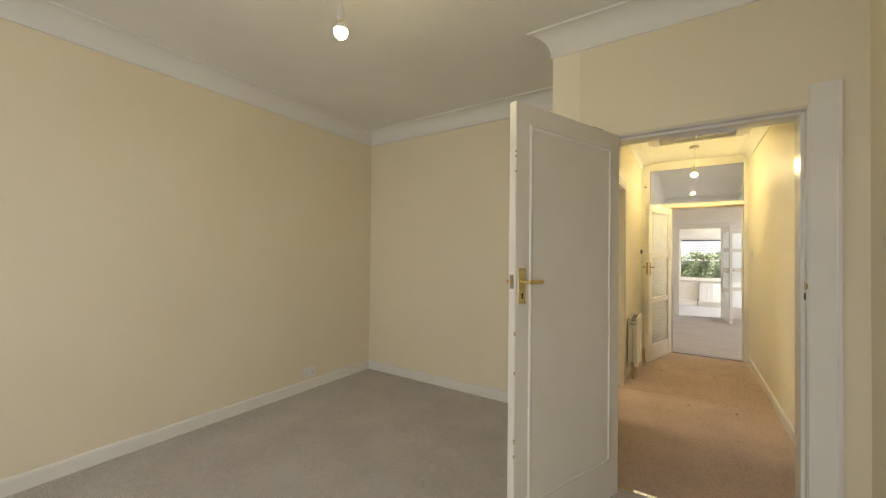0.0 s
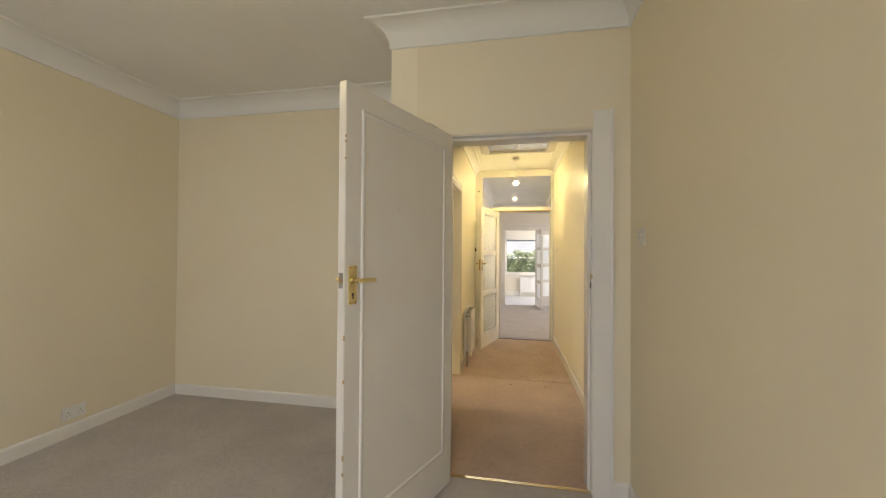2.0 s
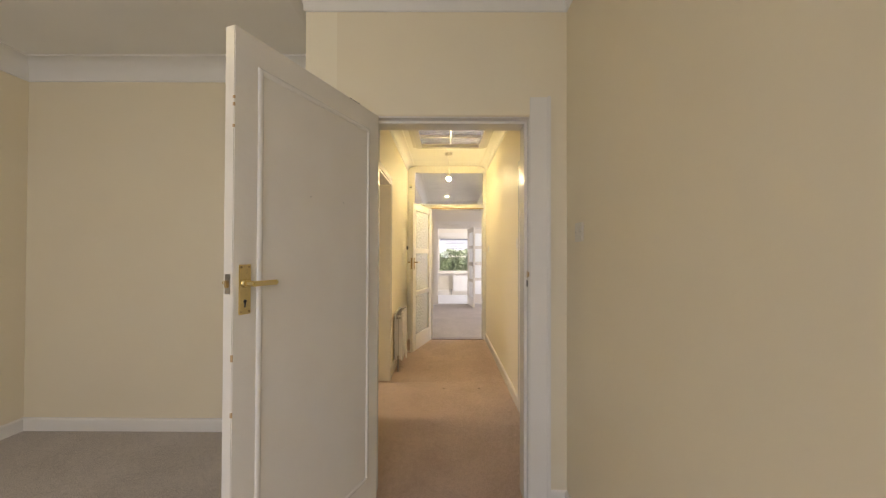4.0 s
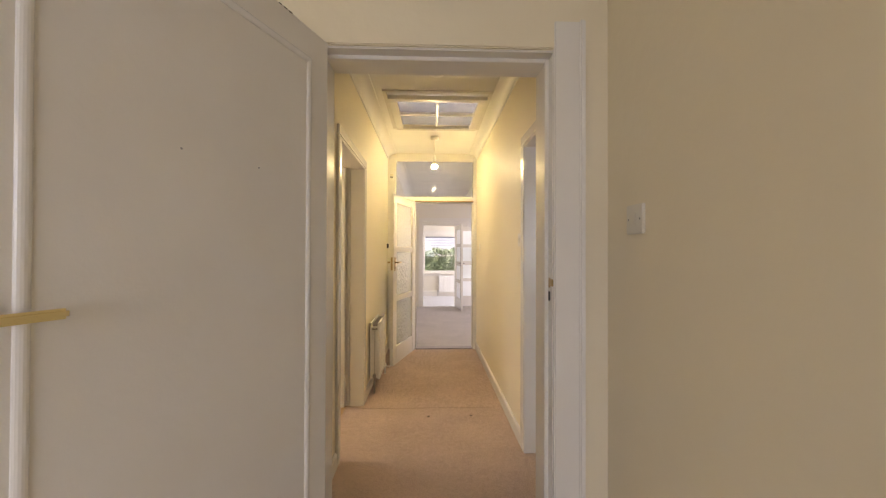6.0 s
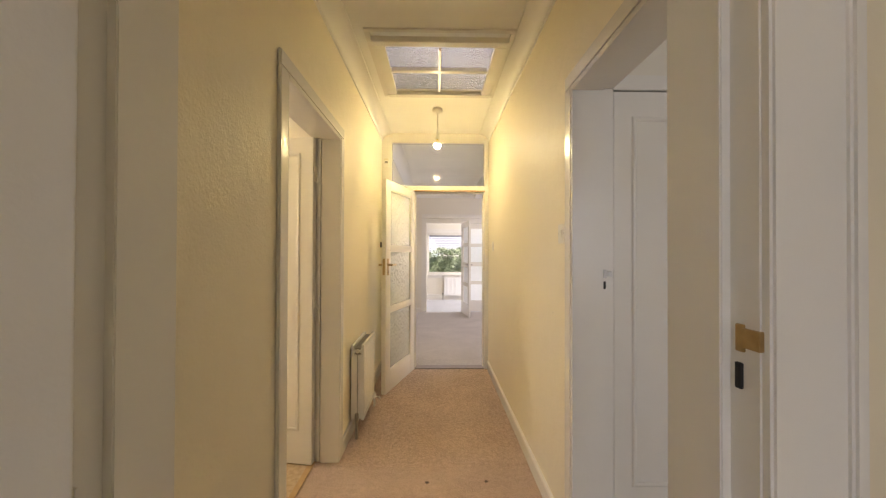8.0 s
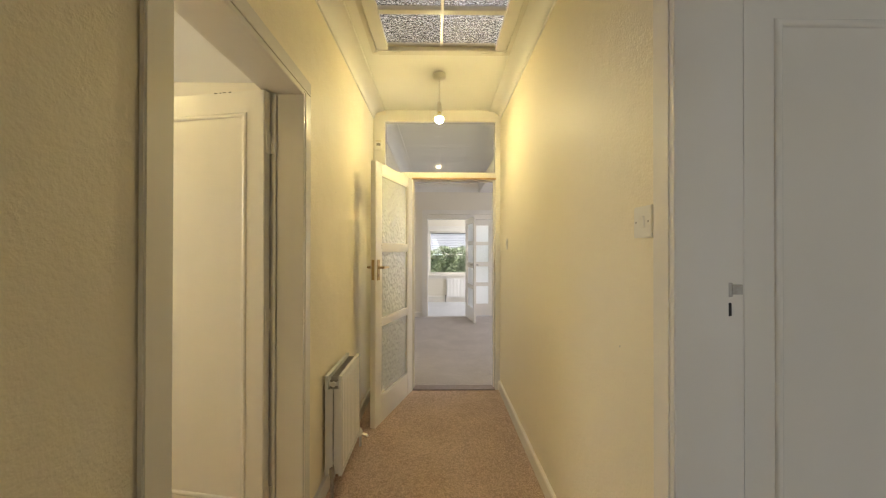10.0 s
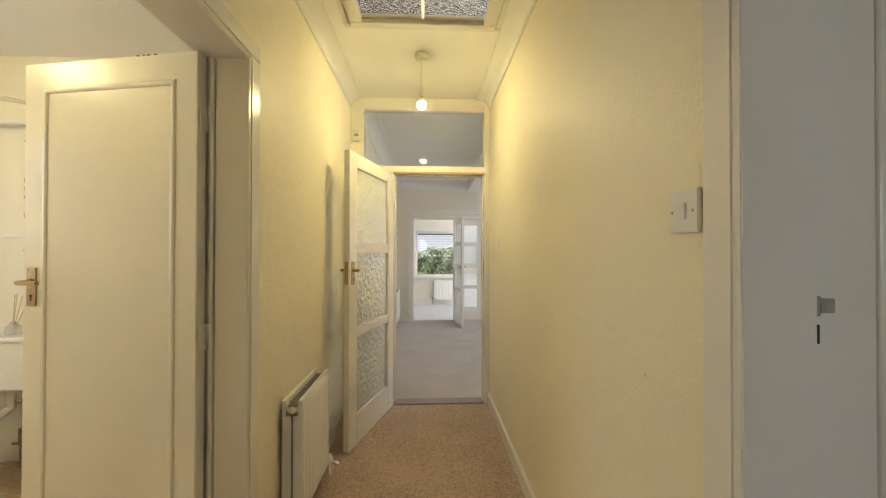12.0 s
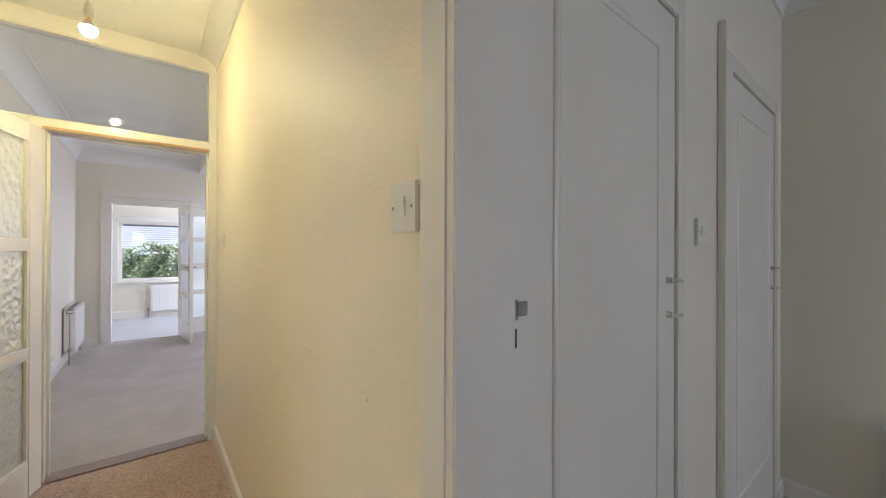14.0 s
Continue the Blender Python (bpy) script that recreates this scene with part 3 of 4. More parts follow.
part("latch_plate", one_box(0.744, 0.7465, 0.009, 0.031, 1.07, 1.215), OLD_BRASS, d3)
hinges(d3, (0.2, 0.98, 1.73), 0.04)

SCREEN_Y0, SCREEN_Y1 = 5.862, 5.956
screen = thing("glazed_screen", Matrix(), "white painted timber screen with a clear fanlight over the doorway", "door frame", kind="structure")
part("jamb", one_box(-0.236, -0.206, SCREEN_Y0 - 0.004, SCREEN_Y1, 0.0, 1.936, 0.003), GLOSS, screen)
part("jamb", one_box(0.552, 0.6, SCREEN_Y0 - 0.004, SCREEN_Y1, 0.0, 2.53, 0.003), GLOSS, screen)
part("post", one_box(-0.572, -0.462, SCREEN_Y0 - 0.003, SCREEN_Y1, 0.0, 2.53, 0.003), GLOSS, screen)
part("transom", one_box(-0.462, 0.552, SCREEN_Y0 - 0.012, SCREEN_Y1, 1.936, 2.000, 0.004), GLOSS, screen)
part("drip_mould", one_box(-0.215, 0.556, SCREEN_Y0 - 0.022, SCREEN_Y0 - 0.0125, 1.934, 1.950, 0.002), PINE, screen)
part("head", one_box(-0.462, 0.552, SCREEN_Y0 - 0.004, SCREEN_Y1, 2.478, 2.574, 0.003), GLOSS, screen)
part("head_bead", one_box(-0.462, 0.552, SCREEN_Y0 - 0.010, SCREEN_Y0 + 0.030, 2.468, 2.4775, 0.002), GLOSS_OLD, screen)
part("side_panel", one_box(-0.462, -0.236, SCREEN_Y0 + 0.02, SCREEN_Y1 - 0.02, 0.0, 1.936), GLOSS, screen)
part("door_stop", one_box(-0.207, -0.193, 5.908, 5.94, 0.0, 1.936), GLOSS, screen)
part("door_stop", one_box(0.539, 0.553, 5.908, 5.94, 0.0, 1.936), GLOSS, screen)
part("door_stop", one_box(-0.193, 0.539, 5.908, 5.94, 1.923, 1.937), GLOSS, screen)
p = part("fanlight_pane", one_box(-0.470, 0.560, 5.905, 5.909, 1.990, 2.49), CLEAR, screen, "clear fanlight glass")
p.visible_shadow = False
part("strike_plate", one_box(0.5495, 0.553, 5.875, 5.90, 1.08, 1.20, 0.0008), OLD_BRASS, screen)

th = thing("threshold_bar", pose(0, 2.288, 0), "thin polished brass carpet bar in the bedroom doorway", "threshold", kind="structure")
part("bar", one_box(-0.28, 0.403, -0.012, 0.012, -0.001, 0.004, 0.0015), OLD_BRASS, th)
for dy in (-0.007, 0.006):
    part("ridge", rod(NB(), (-0.279, dy, 0.004), (0.402, dy, 0.004), 0.0022, sides=8), BRASS, th)
part("gripper_end", one_box(-0.388, -0.286, -0.010, 0.012, -0.001, 0.004, 0.0015), OLD_BRASS, th)
solid("threshold_2", one_box(-0.205, 0.551, 5.845, 5.965, -0.001, 0.012, 0.004), OAK, "dark worn wooden threshold of the glazed door", "threshold")
solid("threshold_3", one_box(-0.735, -0.70, 3.277, 4.083, -0.001, 0.006, 0.002), PINE, "thin bare pine strip in the bathroom doorway", "threshold")
solid("threshold_4", one_box(-0.20, 0.66, 9.655, 9.69, -0.001, 0.007, 0.002), CHROME, "bright metal carpet bar", "threshold")

# built-in cupboards of the east bedroom
def cupboard_door(name, x0, x1, top, label, left_bead, right_bead):
    w = x1 - x0
    root = thing(name, pose(x0, 3.352, 0), label, "cupboard door", kind="structure")
    part("leaf", one_box(0.0, w, 0.0, 0.03, 0.05, top, 0.003), GLOSS, root)
    bead(root, left_bead, w - right_bead, 0.30, top - 0.105, 0.0, -1)
    for z in (1.205, 1.110):
        part("catch_rose", rod(NB(), (w - 0.052, 0.002, z), (w - 0.052, -0.012, z), 0.011, 0.008, 16), CHROME, root)
        bm = rod(NB(), (w - 0.052, -0.012, z), (w - 0.052, -0.024, z), 0.0055)
        rod(bm, (w - 0.058, -0.026, z + 0.001), (w - 0.016, -0.024, z - 0.003), 0.0062, 0.0045, 10)
        part("catch_lever", bm, CHROME, root)
    return root


cupboard_door("cupboard_door_1", 0.766, 1.424, 1.952, "white painted cupboard door, shut, two chrome catches", 0.077, 0.10)
cupboard_door("cupboard_door_2", 1.952, 2.648, 1.952, "white painted second cupboard door, shut, two chrome catches", 0.075, 0.09)
for nm, x0, x1 in (("cupboard_frame_1", 0.766, 1.424), ("cupboard_frame_2", 1.952, 2.648)):
    fr = thing(nm, Matrix(), "white painted cupboard frame with an outer bead", "door frame", kind="structure")
    for a, b in ((x0 - 0.02, x0 - 0.004), (x1 + 0.004, x1 + 0.055)):
        if a > 0.78:
            part("frame_post", one_box(a if nm.endswith("1") or a > x0 else a - 0.10, b, 3.345, 3.40, 0.0, 2.02, 0.003), GLOSS, fr)
    part("frame_head", one_box(max(x0 - 0.02, 0.764), x1 + 0.055, 3.346, 3.40, 1.957, 2.02, 0.003), GLOSS, fr)
    # Black sheet behind the leaf puts the gap's shade into colour.
    part("shadow_gap", one_box(max(x0 - 0.018, 0.77), x1 + 0.004, 3.385, 3.398, 0.02, 1.9565), DARK, fr)
    part("cupboard_plinth", one_box(x0 - 0.02, x1 + 0.02, 3.352, 3.38, 0.0, 0.048, 0.002), GLOSS, fr)
part("outer_bead", one_box(1.822, 1.842, 3.336, 3.362, 0.0, 2.10, 0.005), GLOSS, fr)


# ---- radiators ----
def radiator(name, m, length, height, depth, label, panels=2, valve_far=True, flute=0.036):
    """A pressed steel panel radiator along x, its back at y = 0 and its front at y = -depth."""
    root = thing(name, m, label, "radiator")

    def panel(part_name, y0, y1, fluted):
        bm = NB()
        n = max(6, int(length / flute))
        xs, out = [0.0], [0.0]
        for i in range(n):
            a = 0.02 + (length - 0.04) * i / n
            s = (length - 0.04) / n
            xs += [a + s * 0.12, a + s * 0.3, a + s * 0.7, a + s * 0.88]
            out += [0.0, 0.003, 0.003, 0.0]
        xs.append(length)
        out.append(0.0)
        rows = []
        for z, k in ((0.0, 0.0), (0.022, 0.0), (0.045, 1.0), (height - 0.045, 1.0), (height - 0.022, 0.0), (height, 0.0)):
            rows.append([bm.verts.new((x, y0 - (o * k if fluted else 0.0), z)) for x, o in zip(xs, out)])
        for a, b in zip(rows, rows[1:]):
            for i in range(len(xs) - 1):
                bm.faces.new((a[i], a[i + 1], b[i + 1], b[i]))
        box(bm, 0.0, length, y0 + 0.0005, y1, 0.0, height)
        bmesh.ops.recalc_face_normals(bm, faces=bm.faces)
        return part(part_name, bm, ENAMEL, root)

    panel("front_panel", -depth, -depth + 0.018, True)
    if panels == 2:
        panel("back_panel", -0.026, -0.008, False)
        fin = mesh_of("fin", one_box(-0.001, 0.001, -depth + 0.024, -0.030, 0.05, height - 0.012), RAD_DARK)
        k = int(length / 0.034)
        for i in range(k):
            ob = new("fin", fin)
            ob.parent = root
            ob.location.x = 0.035 + (length - 0.07) * i / (k - 1)
        split = -depth / 2 - 0.004
        for x0, x1 in ((-0.002, 0.003), (length - 0.003, length + 0.002)):
            part("side_cover", one_box(x0, x1, -depth + 0.001, split - 0.003, 0.012, height - 0.066, 0.001), ENAMEL, root)
            part("side_cover", one_box(x0, x1, split + 0.003, -0.009, 0.012, height - 0.066, 0.001), ENAMEL, root)
    for z in (height - 0.040, 0.035):
        for x in (0.008, length - 0.008):
            part("header_tube", rod(NB(), (x, -depth + 0.02, z), (x, -0.03, z), 0.014), ENAMEL, root)
    mid = -(depth - 0.018 + 0.03) / 2
    part("bleed_cap", rod(NB(), (0.004, mid, height - 0.040), (-0.012, mid, height - 0.040), 0.014, 0.013, 18), PLASTIC, root)
    part("end_tee", one_box(-0.001, 0.012, -depth + 0.022, -0.034, height - 0.062, height - 0.018, 0.003), STEEL, root)
    part("end_tee", one_box(-0.001, 0.012, -depth + 0.022, -0.034, 0.012, 0.056, 0.003), STEEL, root)
    return root, mid


def valve(root, x, y, z, foot, way=-1):
    """Lockshield radiator valve with its pipe to the floor."""
    part("pipe", tube(NB(), [(x - way * 0.03, y, z), (x, y, z), (x, y, foot)], 0.0085), STEEL, root)
    part("lockshield_cap", lathe(NB(), [(0.011, 0.0), (0.014, 0.004), (0.013, 0.032), (0.009, 0.036)], (x, y, z - 0.012), 14), STEEL, root)


rr, mid = radiator("radiator", pose(W_HALL + 0.005, 4.385, 0.115, 0, 0, 90), 0.44, 0.515, 0.096, "white double panel radiator low on the hall wall")
valve(rr, -0.03, mid, 0.035, -0.115, way=-1)
for i in range(12):
    x = 0.035 + 0.034 * i
    part("weld_dimple", rod(NB(), (x, -0.0955, 0.014), (x, -0.0985, 0.014), 0.0055, 0.004, 8), ENAMEL, rr)
trv = part("thermostatic_valve", lathe(NB(), [(0.012, -0.045), (0.024, -0.040), (0.027, -0.026), (0.027, 0.012), (0.023, 0.022), (0.014, 0.026)], sides=20), PLASTIC, rr, "white thermostatic valve head", smooth=True)
trv.matrix_local = pose(0.508, -0.070, -0.022, 68, 0, 0)
bm = rod(NB(), (0.508, -0.092, -0.032), (0.508, -0.136, -0.052), 0.009, 0.008)
rod(bm, (0.508, -0.112, -0.041), (0.508, -0.122, -0.046), 0.014, sides=6)
rod(bm, (0.492, -0.126, -0.048), (0.524, -0.126, -0.048), 0.006)
part("valve_body", bm, CHROME, rr)
part("pipe", tube(NB(), [(0.43, -0.05, 0.03), (0.47, -0.06, 0.03), (0.508, -0.085, -0.03), (0.508, -0.085, -0.113)], 0.0085), ENAMEL, rr)
r2, mid = radiator("radiator", pose(-0.515, 8.72, 0.12, 0, 0, 90), 0.72, 0.50, 0.10, "white double panel radiator on the living room wall")
valve(r2, -0.03, mid, 0.035, -0.12, way=-1)
valve(r2, 0.75, mid, 0.035, -0.12, way=1)
r3, mid = radiator("radiator", pose(0.24, 11.735, 0.12, 0, 0, 0), 1.2, 0.48, 0.075, "white panel radiator under the garden window", panels=1)
valve(r3, -0.03, -0.04, 0.035, -0.12, way=-1)
r4, mid = radiator("radiator", pose(2.865, 3.00, 0.10, 0, 0, -90), 1.0, 0.44, 0.075, "white panel radiator on the east bedroom wall", panels=1)
valve(r4, -0.03, -0.04, 0.035, -0.10, way=-1)


# ---- switches, sockets, sensors ----
def switch_plate(name, m, label, w=0.087, h=0.087, thick=0.010, mat=PLASTIC):
    """A moulded plate on a wall; local x along the wall, y out of it (negative is the room)."""
    root = thing(name, m, label, "light switch")
    plate = part("plate", one_box(-w / 2, w / 2, -thick, 0.0, -h / 2, h / 2, 0.0025), mat, root)
    bm = NB()
    box(bm, -0.0125, 0.0125, -thick - 0.0035, -thick + 0.002, -0.018, 0.018, 0.0015)
    bmesh.ops.rotate(bm, verts=bm.verts, cent=(0, -thick, 0), matrix=Matrix.Rotation(radians(5), 3, "X"))
    part("rocker", bm, mat, root)
    for x in (-0.030, 0.030):
        part("screw", rod(NB(), (x, -thick + 0.001, 0), (x, -thick - 0.0006, 0), 0.0032, sides=10), STEEL, plate)
    return root


switch_plate("light_switch", pose(E_HALL, 3.476, 1.360, 0, 0, -90), "white plastic rocker light switch on the hall wall")
switch_plate("light_switch", pose(E_HALL, 2.068, 1.374, 0, 0, -90), "white plastic rocker light switch beside the bedroom door", mat=material("cream_plastic", (0.74, 0.69, 0.58), 0.35))
switch_plate("light_switch", pose(1.645, 3.36, 1.347, 0, 0, 0), "white plastic rocker light switch between the cupboards")
switch_plate("light_switch", pose(E_HALL, 5.505, 1.335, 0, 0, -90), "small white light switch near the glazed door", 0.05, 0.087)

sock = thing("double_socket", pose(-3.03, 2.235, 0.165, 0, 0, 90), "white plastic double wall socket above the skirting", "socket")
sock_plate = part("plate", one_box(-0.073, 0.073, -0.010, 0.0, -0.043, 0.043, 0.0025), PLASTIC, sock)
for dx in (-0.036, 0.036):
    part("switch_rocker", one_box(dx - 0.004 + (0.018 if dx < 0 else -0.018), dx + 0.004 + (0.018 if dx < 0 else -0.018), -0.0135, -0.009, 0.012, 0.028, 0.001), PLASTIC, sock)
    for px, pz, w, h in ((0, 0.006, 0.004, 0.008), (-0.011, -0.014, 0.006, 0.004), (0.011, -0.014, 0.006, 0.004)):
        part("pin_hole", one_box(dx + px - w / 2, dx + px + w / 2, -0.0106, -0.0095, pz - h / 2, pz + h / 2), DARK, sock_plate)

sensor = thing("wall_sensor", pose(-0.520, 5.859, 2.250, 0, 0, 0), "small cream plastic sensor box high on the screen post", "sensor")
part("case", one_box(-0.031, 0.031, -0.026, 0.0, -0.050, 0.050, 0.005), PLASTIC, sensor)
part("grille", one_box(-0.018, 0.018, -0.0275, -0.025, -0.012, 0.012, 0.001), STEEL, sensor)
part("battery_cover", one_box(-0.024, 0.024, -0.0280, -0.025, 0.022, 0.040, 0.002), PLASTIC_OLD, sensor)
stat = thing("room_thermostat", pose(W_HALL, 5.785, 1.352, 0, 0, 90), "small dark wall thermostat behind the glazed door", "thermostat")
part("case", one_box(-0.036, 0.036, -0.018, 0.0, -0.030, 0.030, 0.004), material("dark_brown_plastic", (0.05, 0.035, 0.03), 0.35), stat)
part("dial", rod(NB(), (0, -0.017, 0), (0, -0.023, 0), 0.018, 0.016, 18), DARK, stat)
sk2 = thing("wall_socket", pose(W_HALL, 5.24, 0.16, 0, 0, 90), "white single socket low on the hall wall", "socket")
part("plate", one_box(-0.043, 0.043, -0.010, 0.0, -0.043, 0.043, 0.0025), PLASTIC, sk2)
part("switch_rocker", one_box(0.012, 0.020, -0.0135, -0.009, 0.010, 0.026, 0.001), PLASTIC, sk2)
sk3 = thing("wall_socket", pose(-0.52, 8.16, 0.17, 0, 0, 90), "white double socket low on the living room wall", "socket")
part("plate", one_box(-0.073, 0.073, -0.010, 0.0, -0.043, 0.043, 0.0025), PLASTIC, sk3)
for dx in (-0.02, 0.02):
    part("switch_rocker", one_box(dx - 0.004, dx + 0.004, -0.0135, -0.009, 0.012, 0.028, 0.001), PLASTIC, sk3)


# ---- lamps ----
def pendant(name, x, y, ceil, bulb_z, glow, label):
    """Ceiling rose, flex, lampholder and a bare lit bulb."""
    root = thing(name, pose(x, y, ceil), label, "pendant light")
    part("ceiling_rose", lathe(NB(), [(0.044, 0.0), (0.046, -0.006), (0.046, -0.026), (0.042, -0.031), (0.010, -0.032), (0.006, -0.040)], sides=28), PLASTIC, root, smooth=True)
    d = ceil - bulb_z
    part("flex", rod(NB(), (0, 0, -0.03), (0, 0, -d + 0.115), 0.0035), PLASTIC, root)
    part("lampholder", lathe(NB(), [(0.006, -d + 0.122), (0.014, -d + 0.112), (0.017, -d + 0.085), (0.019, -d + 0.078), (0.019, -d + 0.060), (0.016, -d + 0.052)], sides=20), PLASTIC, root, smooth=True)
    part("bulb_cap", lathe(NB(), [(0.012, -d + 0.058), (0.012, -d + 0.040), (0.0135, -d + 0.036)], sides=18), BRASS, root)
    rings = []
    for i in range(15):
        a = math.pi * (0.13 + 0.87 * i / 14)
        rings.append((max(0.0305 * math.sin(a), 0.0006), 0.0305 * math.cos(a) * (1.15 if a < 1.57 else 1.0) - d))
    # Upper bulb left opaque and unlit, to weaken its light on the ceiling.
    cut = 5
    part("unlit_bulb_top", lathe(NB(), [(0.0125, -d + 0.038), *rings[:cut + 1]], sides=24), PLASTIC, root, "unlit upper bulb, added to hold light off the ceiling", smooth=True)
    part("bulb", lathe(NB(), rings[cut:], sides=24), glow, root, "lit bare bulb", smooth=True)
    return root


pendant("pendant_light", 0.032, 5.165, HALL_CEIL, 2.245, GLOW_HALL, "bare lit bulb on a white flex in the hall")
pendant("pendant_light", -1.36, 1.13, BED_CEIL, 2.305, GLOW_BED, "bare lit bulb on a white flex in the bedroom")

alarm = thing("smoke_alarm", pose(0.032, 3.60, HALL_CEIL), "round white smoke alarm on the hall ceiling", "smoke alarm")
part("base", lathe(NB(), [(0.060, 0.0), (0.060, -0.012)], sides=32), PLASTIC, alarm)
part("vent_ring", lathe(NB(), [(0.053, -0.0115), (0.053, -0.020)], sides=32), RAD_DARK, alarm)
part("cover", lathe(NB(), [(0.057, -0.0195), (0.058, -0.026), (0.050, -0.042), (0.030, -0.049), (0.001, -0.050)], sides=32), PLASTIC, alarm, smooth=True)
part("test_button", one_box(0.012, 0.034, -0.038, -0.030, -0.051, -0.045, 0.001), STEEL, alarm)

globe = thing("ceiling_light", pose(-2.3, 3.60, 2.48), "round lit opal globe on the bathroom ceiling", "ceiling light")
part("base", lathe(NB(), [(0.07, 0.0), (0.07, -0.03)], sides=28), PLASTIC, globe)
part("globe", lathe(NB(), [(0.05, -0.03)] + [(max(0.10 * math.sin(a), 0.001), -0.12 + 0.10 * math.cos(a)) for a in [0.5 + 2.64 * i / 14 for i in range(15)]], sides=28), GLOW_BATH, globe, "lit opal glass", smooth=True)

# Unseen roof slab, added to stop sky leaks and keep sun out of windows.
bm = NB()
for b in ((-4.7, 4.2, -2.4, SY0 - 0.12), (-4.7, 4.2, SY1 + 0.12, 12.5), (-4.7, SX0 - 0.12, SY0 - 0.12, SY1 + 0.12), (SX1 + 0.12, 4.2, SY0 - 0.12, SY1 + 0.12)):
    box(bm, *b, 2.81, 3.0)
solid("roof", bm, ROOF, "unseen flat grey roof slab, deep eaves added to block sun and sky", "roof")
# Added pane, out of view, so that the rooflight panes look less bright.
roof_glass = thing("dimming_pane", pose(0, 0, 3.3), "unseen grey outer pane, added to dim the rooflight shaft", "rooflight", kind="structure")
part("pane", one_box(SX0 - 0.05, SX1 + 0.05, SY0 - 0.05, SY1 + 0.05, 0.001, 0.007), DIMMING, roof_glass)

# ---- rooflight ----
rl = thing("rooflight", pose(0, 4.85, 2.572, 1.9, 0, 0), "cream painted rooflight frame with four stippled panes, ajar", "rooflight")
L = 0.86
part("frame_bar", one_box(-0.362, 0.452, -L, -L + 0.062, -0.028, 0.006, 0.004), GLOSS, rl)
part("frame_bar", one_box(-0.362, 0.452, -0.062, 0.0, -0.028, 0.006, 0.004), GLOSS, rl)
part("frame_bar", one_box(-0.362, -0.292, -L + 0.062, -0.062, -0.028, 0.006, 0.004), GLOSS, rl)
part("frame_bar", one_box(0.382, 0.452, -L + 0.062, -0.062, -0.028, 0.006, 0.004), GLOSS, rl)
part("glazing_bar", one_box(-0.292, 0.382, -L / 2 - 0.022, -L / 2 + 0.022, -0.012, 0.024, 0.003), GLOSS_OLD, rl)
part("inner_lip", one_box(-0.292, 0.382, -0.085, -0.0625, -0.006, 0.022, 0.003), PLASTIC_OLD, rl)
for x0, x1 in ((-0.300, 0.043), (0.047, 0.390)):
    for y0, y1 in ((-L + 0.055, -L / 2), (-L / 2, -0.055)):
        p = part("glass_pane", one_box(x0, x1, y0 + 0.001, y1 - 0.001, 0.0085, 0.0125), STIPPLE, rl)
        p.visible_shadow = False
part("glazing_bar", one_box(0.037, 0.053, -L + 0.0615, -0.0855, -0.012, 0.0080, 0.003), GLOSS_OLD, rl)
part("stay_eye", rod(NB(), (0.045, -L + 0.05, -0.052), (0.045, -L + 0.05, -0.036), 0.007, sides=12), OLD_BRASS, rl)
for x in (-0.245, 0.335):
    part("hinge", one_box(x - 0.045, x + 0.045, -0.040, -0.014, -0.0315, -0.0275, 0.0012), GLOSS, rl)
trim = thing("rooflight_trim", Matrix(), "cream painted moulding round the rooflight opening", "trim", kind="structure")
Z0, Z1 = HALL_CEIL - 0.010, HALL_CEIL + 0.002
part("moulding", one_box(-0.405, 0.495, 3.955, 3.985, Z0, Z1, 0.003), GLOSS, trim)
part("moulding", one_box(-0.405, 0.495, 4.858, 4.885, Z0, Z1, 0.003), GLOSS, trim)
part("moulding", one_box(-0.405, -0.372, 3.985, 4.858, Z0, Z1, 0.003), GLOSS, trim)
part("moulding", one_box(0.462, 0.495, 3.985, 4.858, Z0, Z1, 0.003), GLOSS, trim)
bm = NB()
for b in ((SX0 - 0.05, SX0, SY0 - 0.05, SY1 + 0.05), (SX1, SX1 + 0.05, SY0 - 0.05, SY1 + 0.05), (SX0, SX1, SY0 - 0.05, SY0), (SX0, SX1, SY1, SY1 + 0.05)):
    box(bm, *b, HALL_CEIL + 0.081, 3.3)
solid("rooflight_shaft", bm, CEILING, "white painted rooflight shaft", "shaft")

# ---- hall floor marks ----
for x, y, r in ((-0.021, 3.874, 0.010), (0.308, 3.88, 0.010), (-0.30, 5.37, 0.006)):
    bm = NB()
    ring = [bm.verts.new((x + r * (1 + 0.25 * math.sin(3 * a + x * 9)) * math.cos(a), y + r * (1 + 0.2 * math.cos(2 * a)) * math.sin(a), 0.0035)) for a in [2 * math.pi * i / 12 for i in range(12)]]
    bm.faces.new(ring)
    bmesh.ops.extrude_face_region(bm, geom=bm.faces[:])
    for v in ring:
        v.co.z = 0.0
    tagged(new("carpet_stud", mesh_of("carpet_stud", bm, STUD)), "small dark stud mark in the hall carpet", "carpet mark", "marks in the hall carpet")

for axis_x, y, z, r0 in ((W_HALL, 4.62, 1.62, 0.004), (W_HALL, 5.02, 1.66, 0.005), (E_HALL, 3.62, 0.98, 0.003)):
    side_x = 0.001 if axis_x < 0 else -0.001
    tagged(new("wall_mark", mesh_of("wall_mark", rod(NB(), (axis_x - side_x, y, z), (axis_x + side_x, y, z), r0, sides=9), RAD_DARK)), "small grey nail hole in the hall wallpaper", "wall mark", "marks on the hall walls")

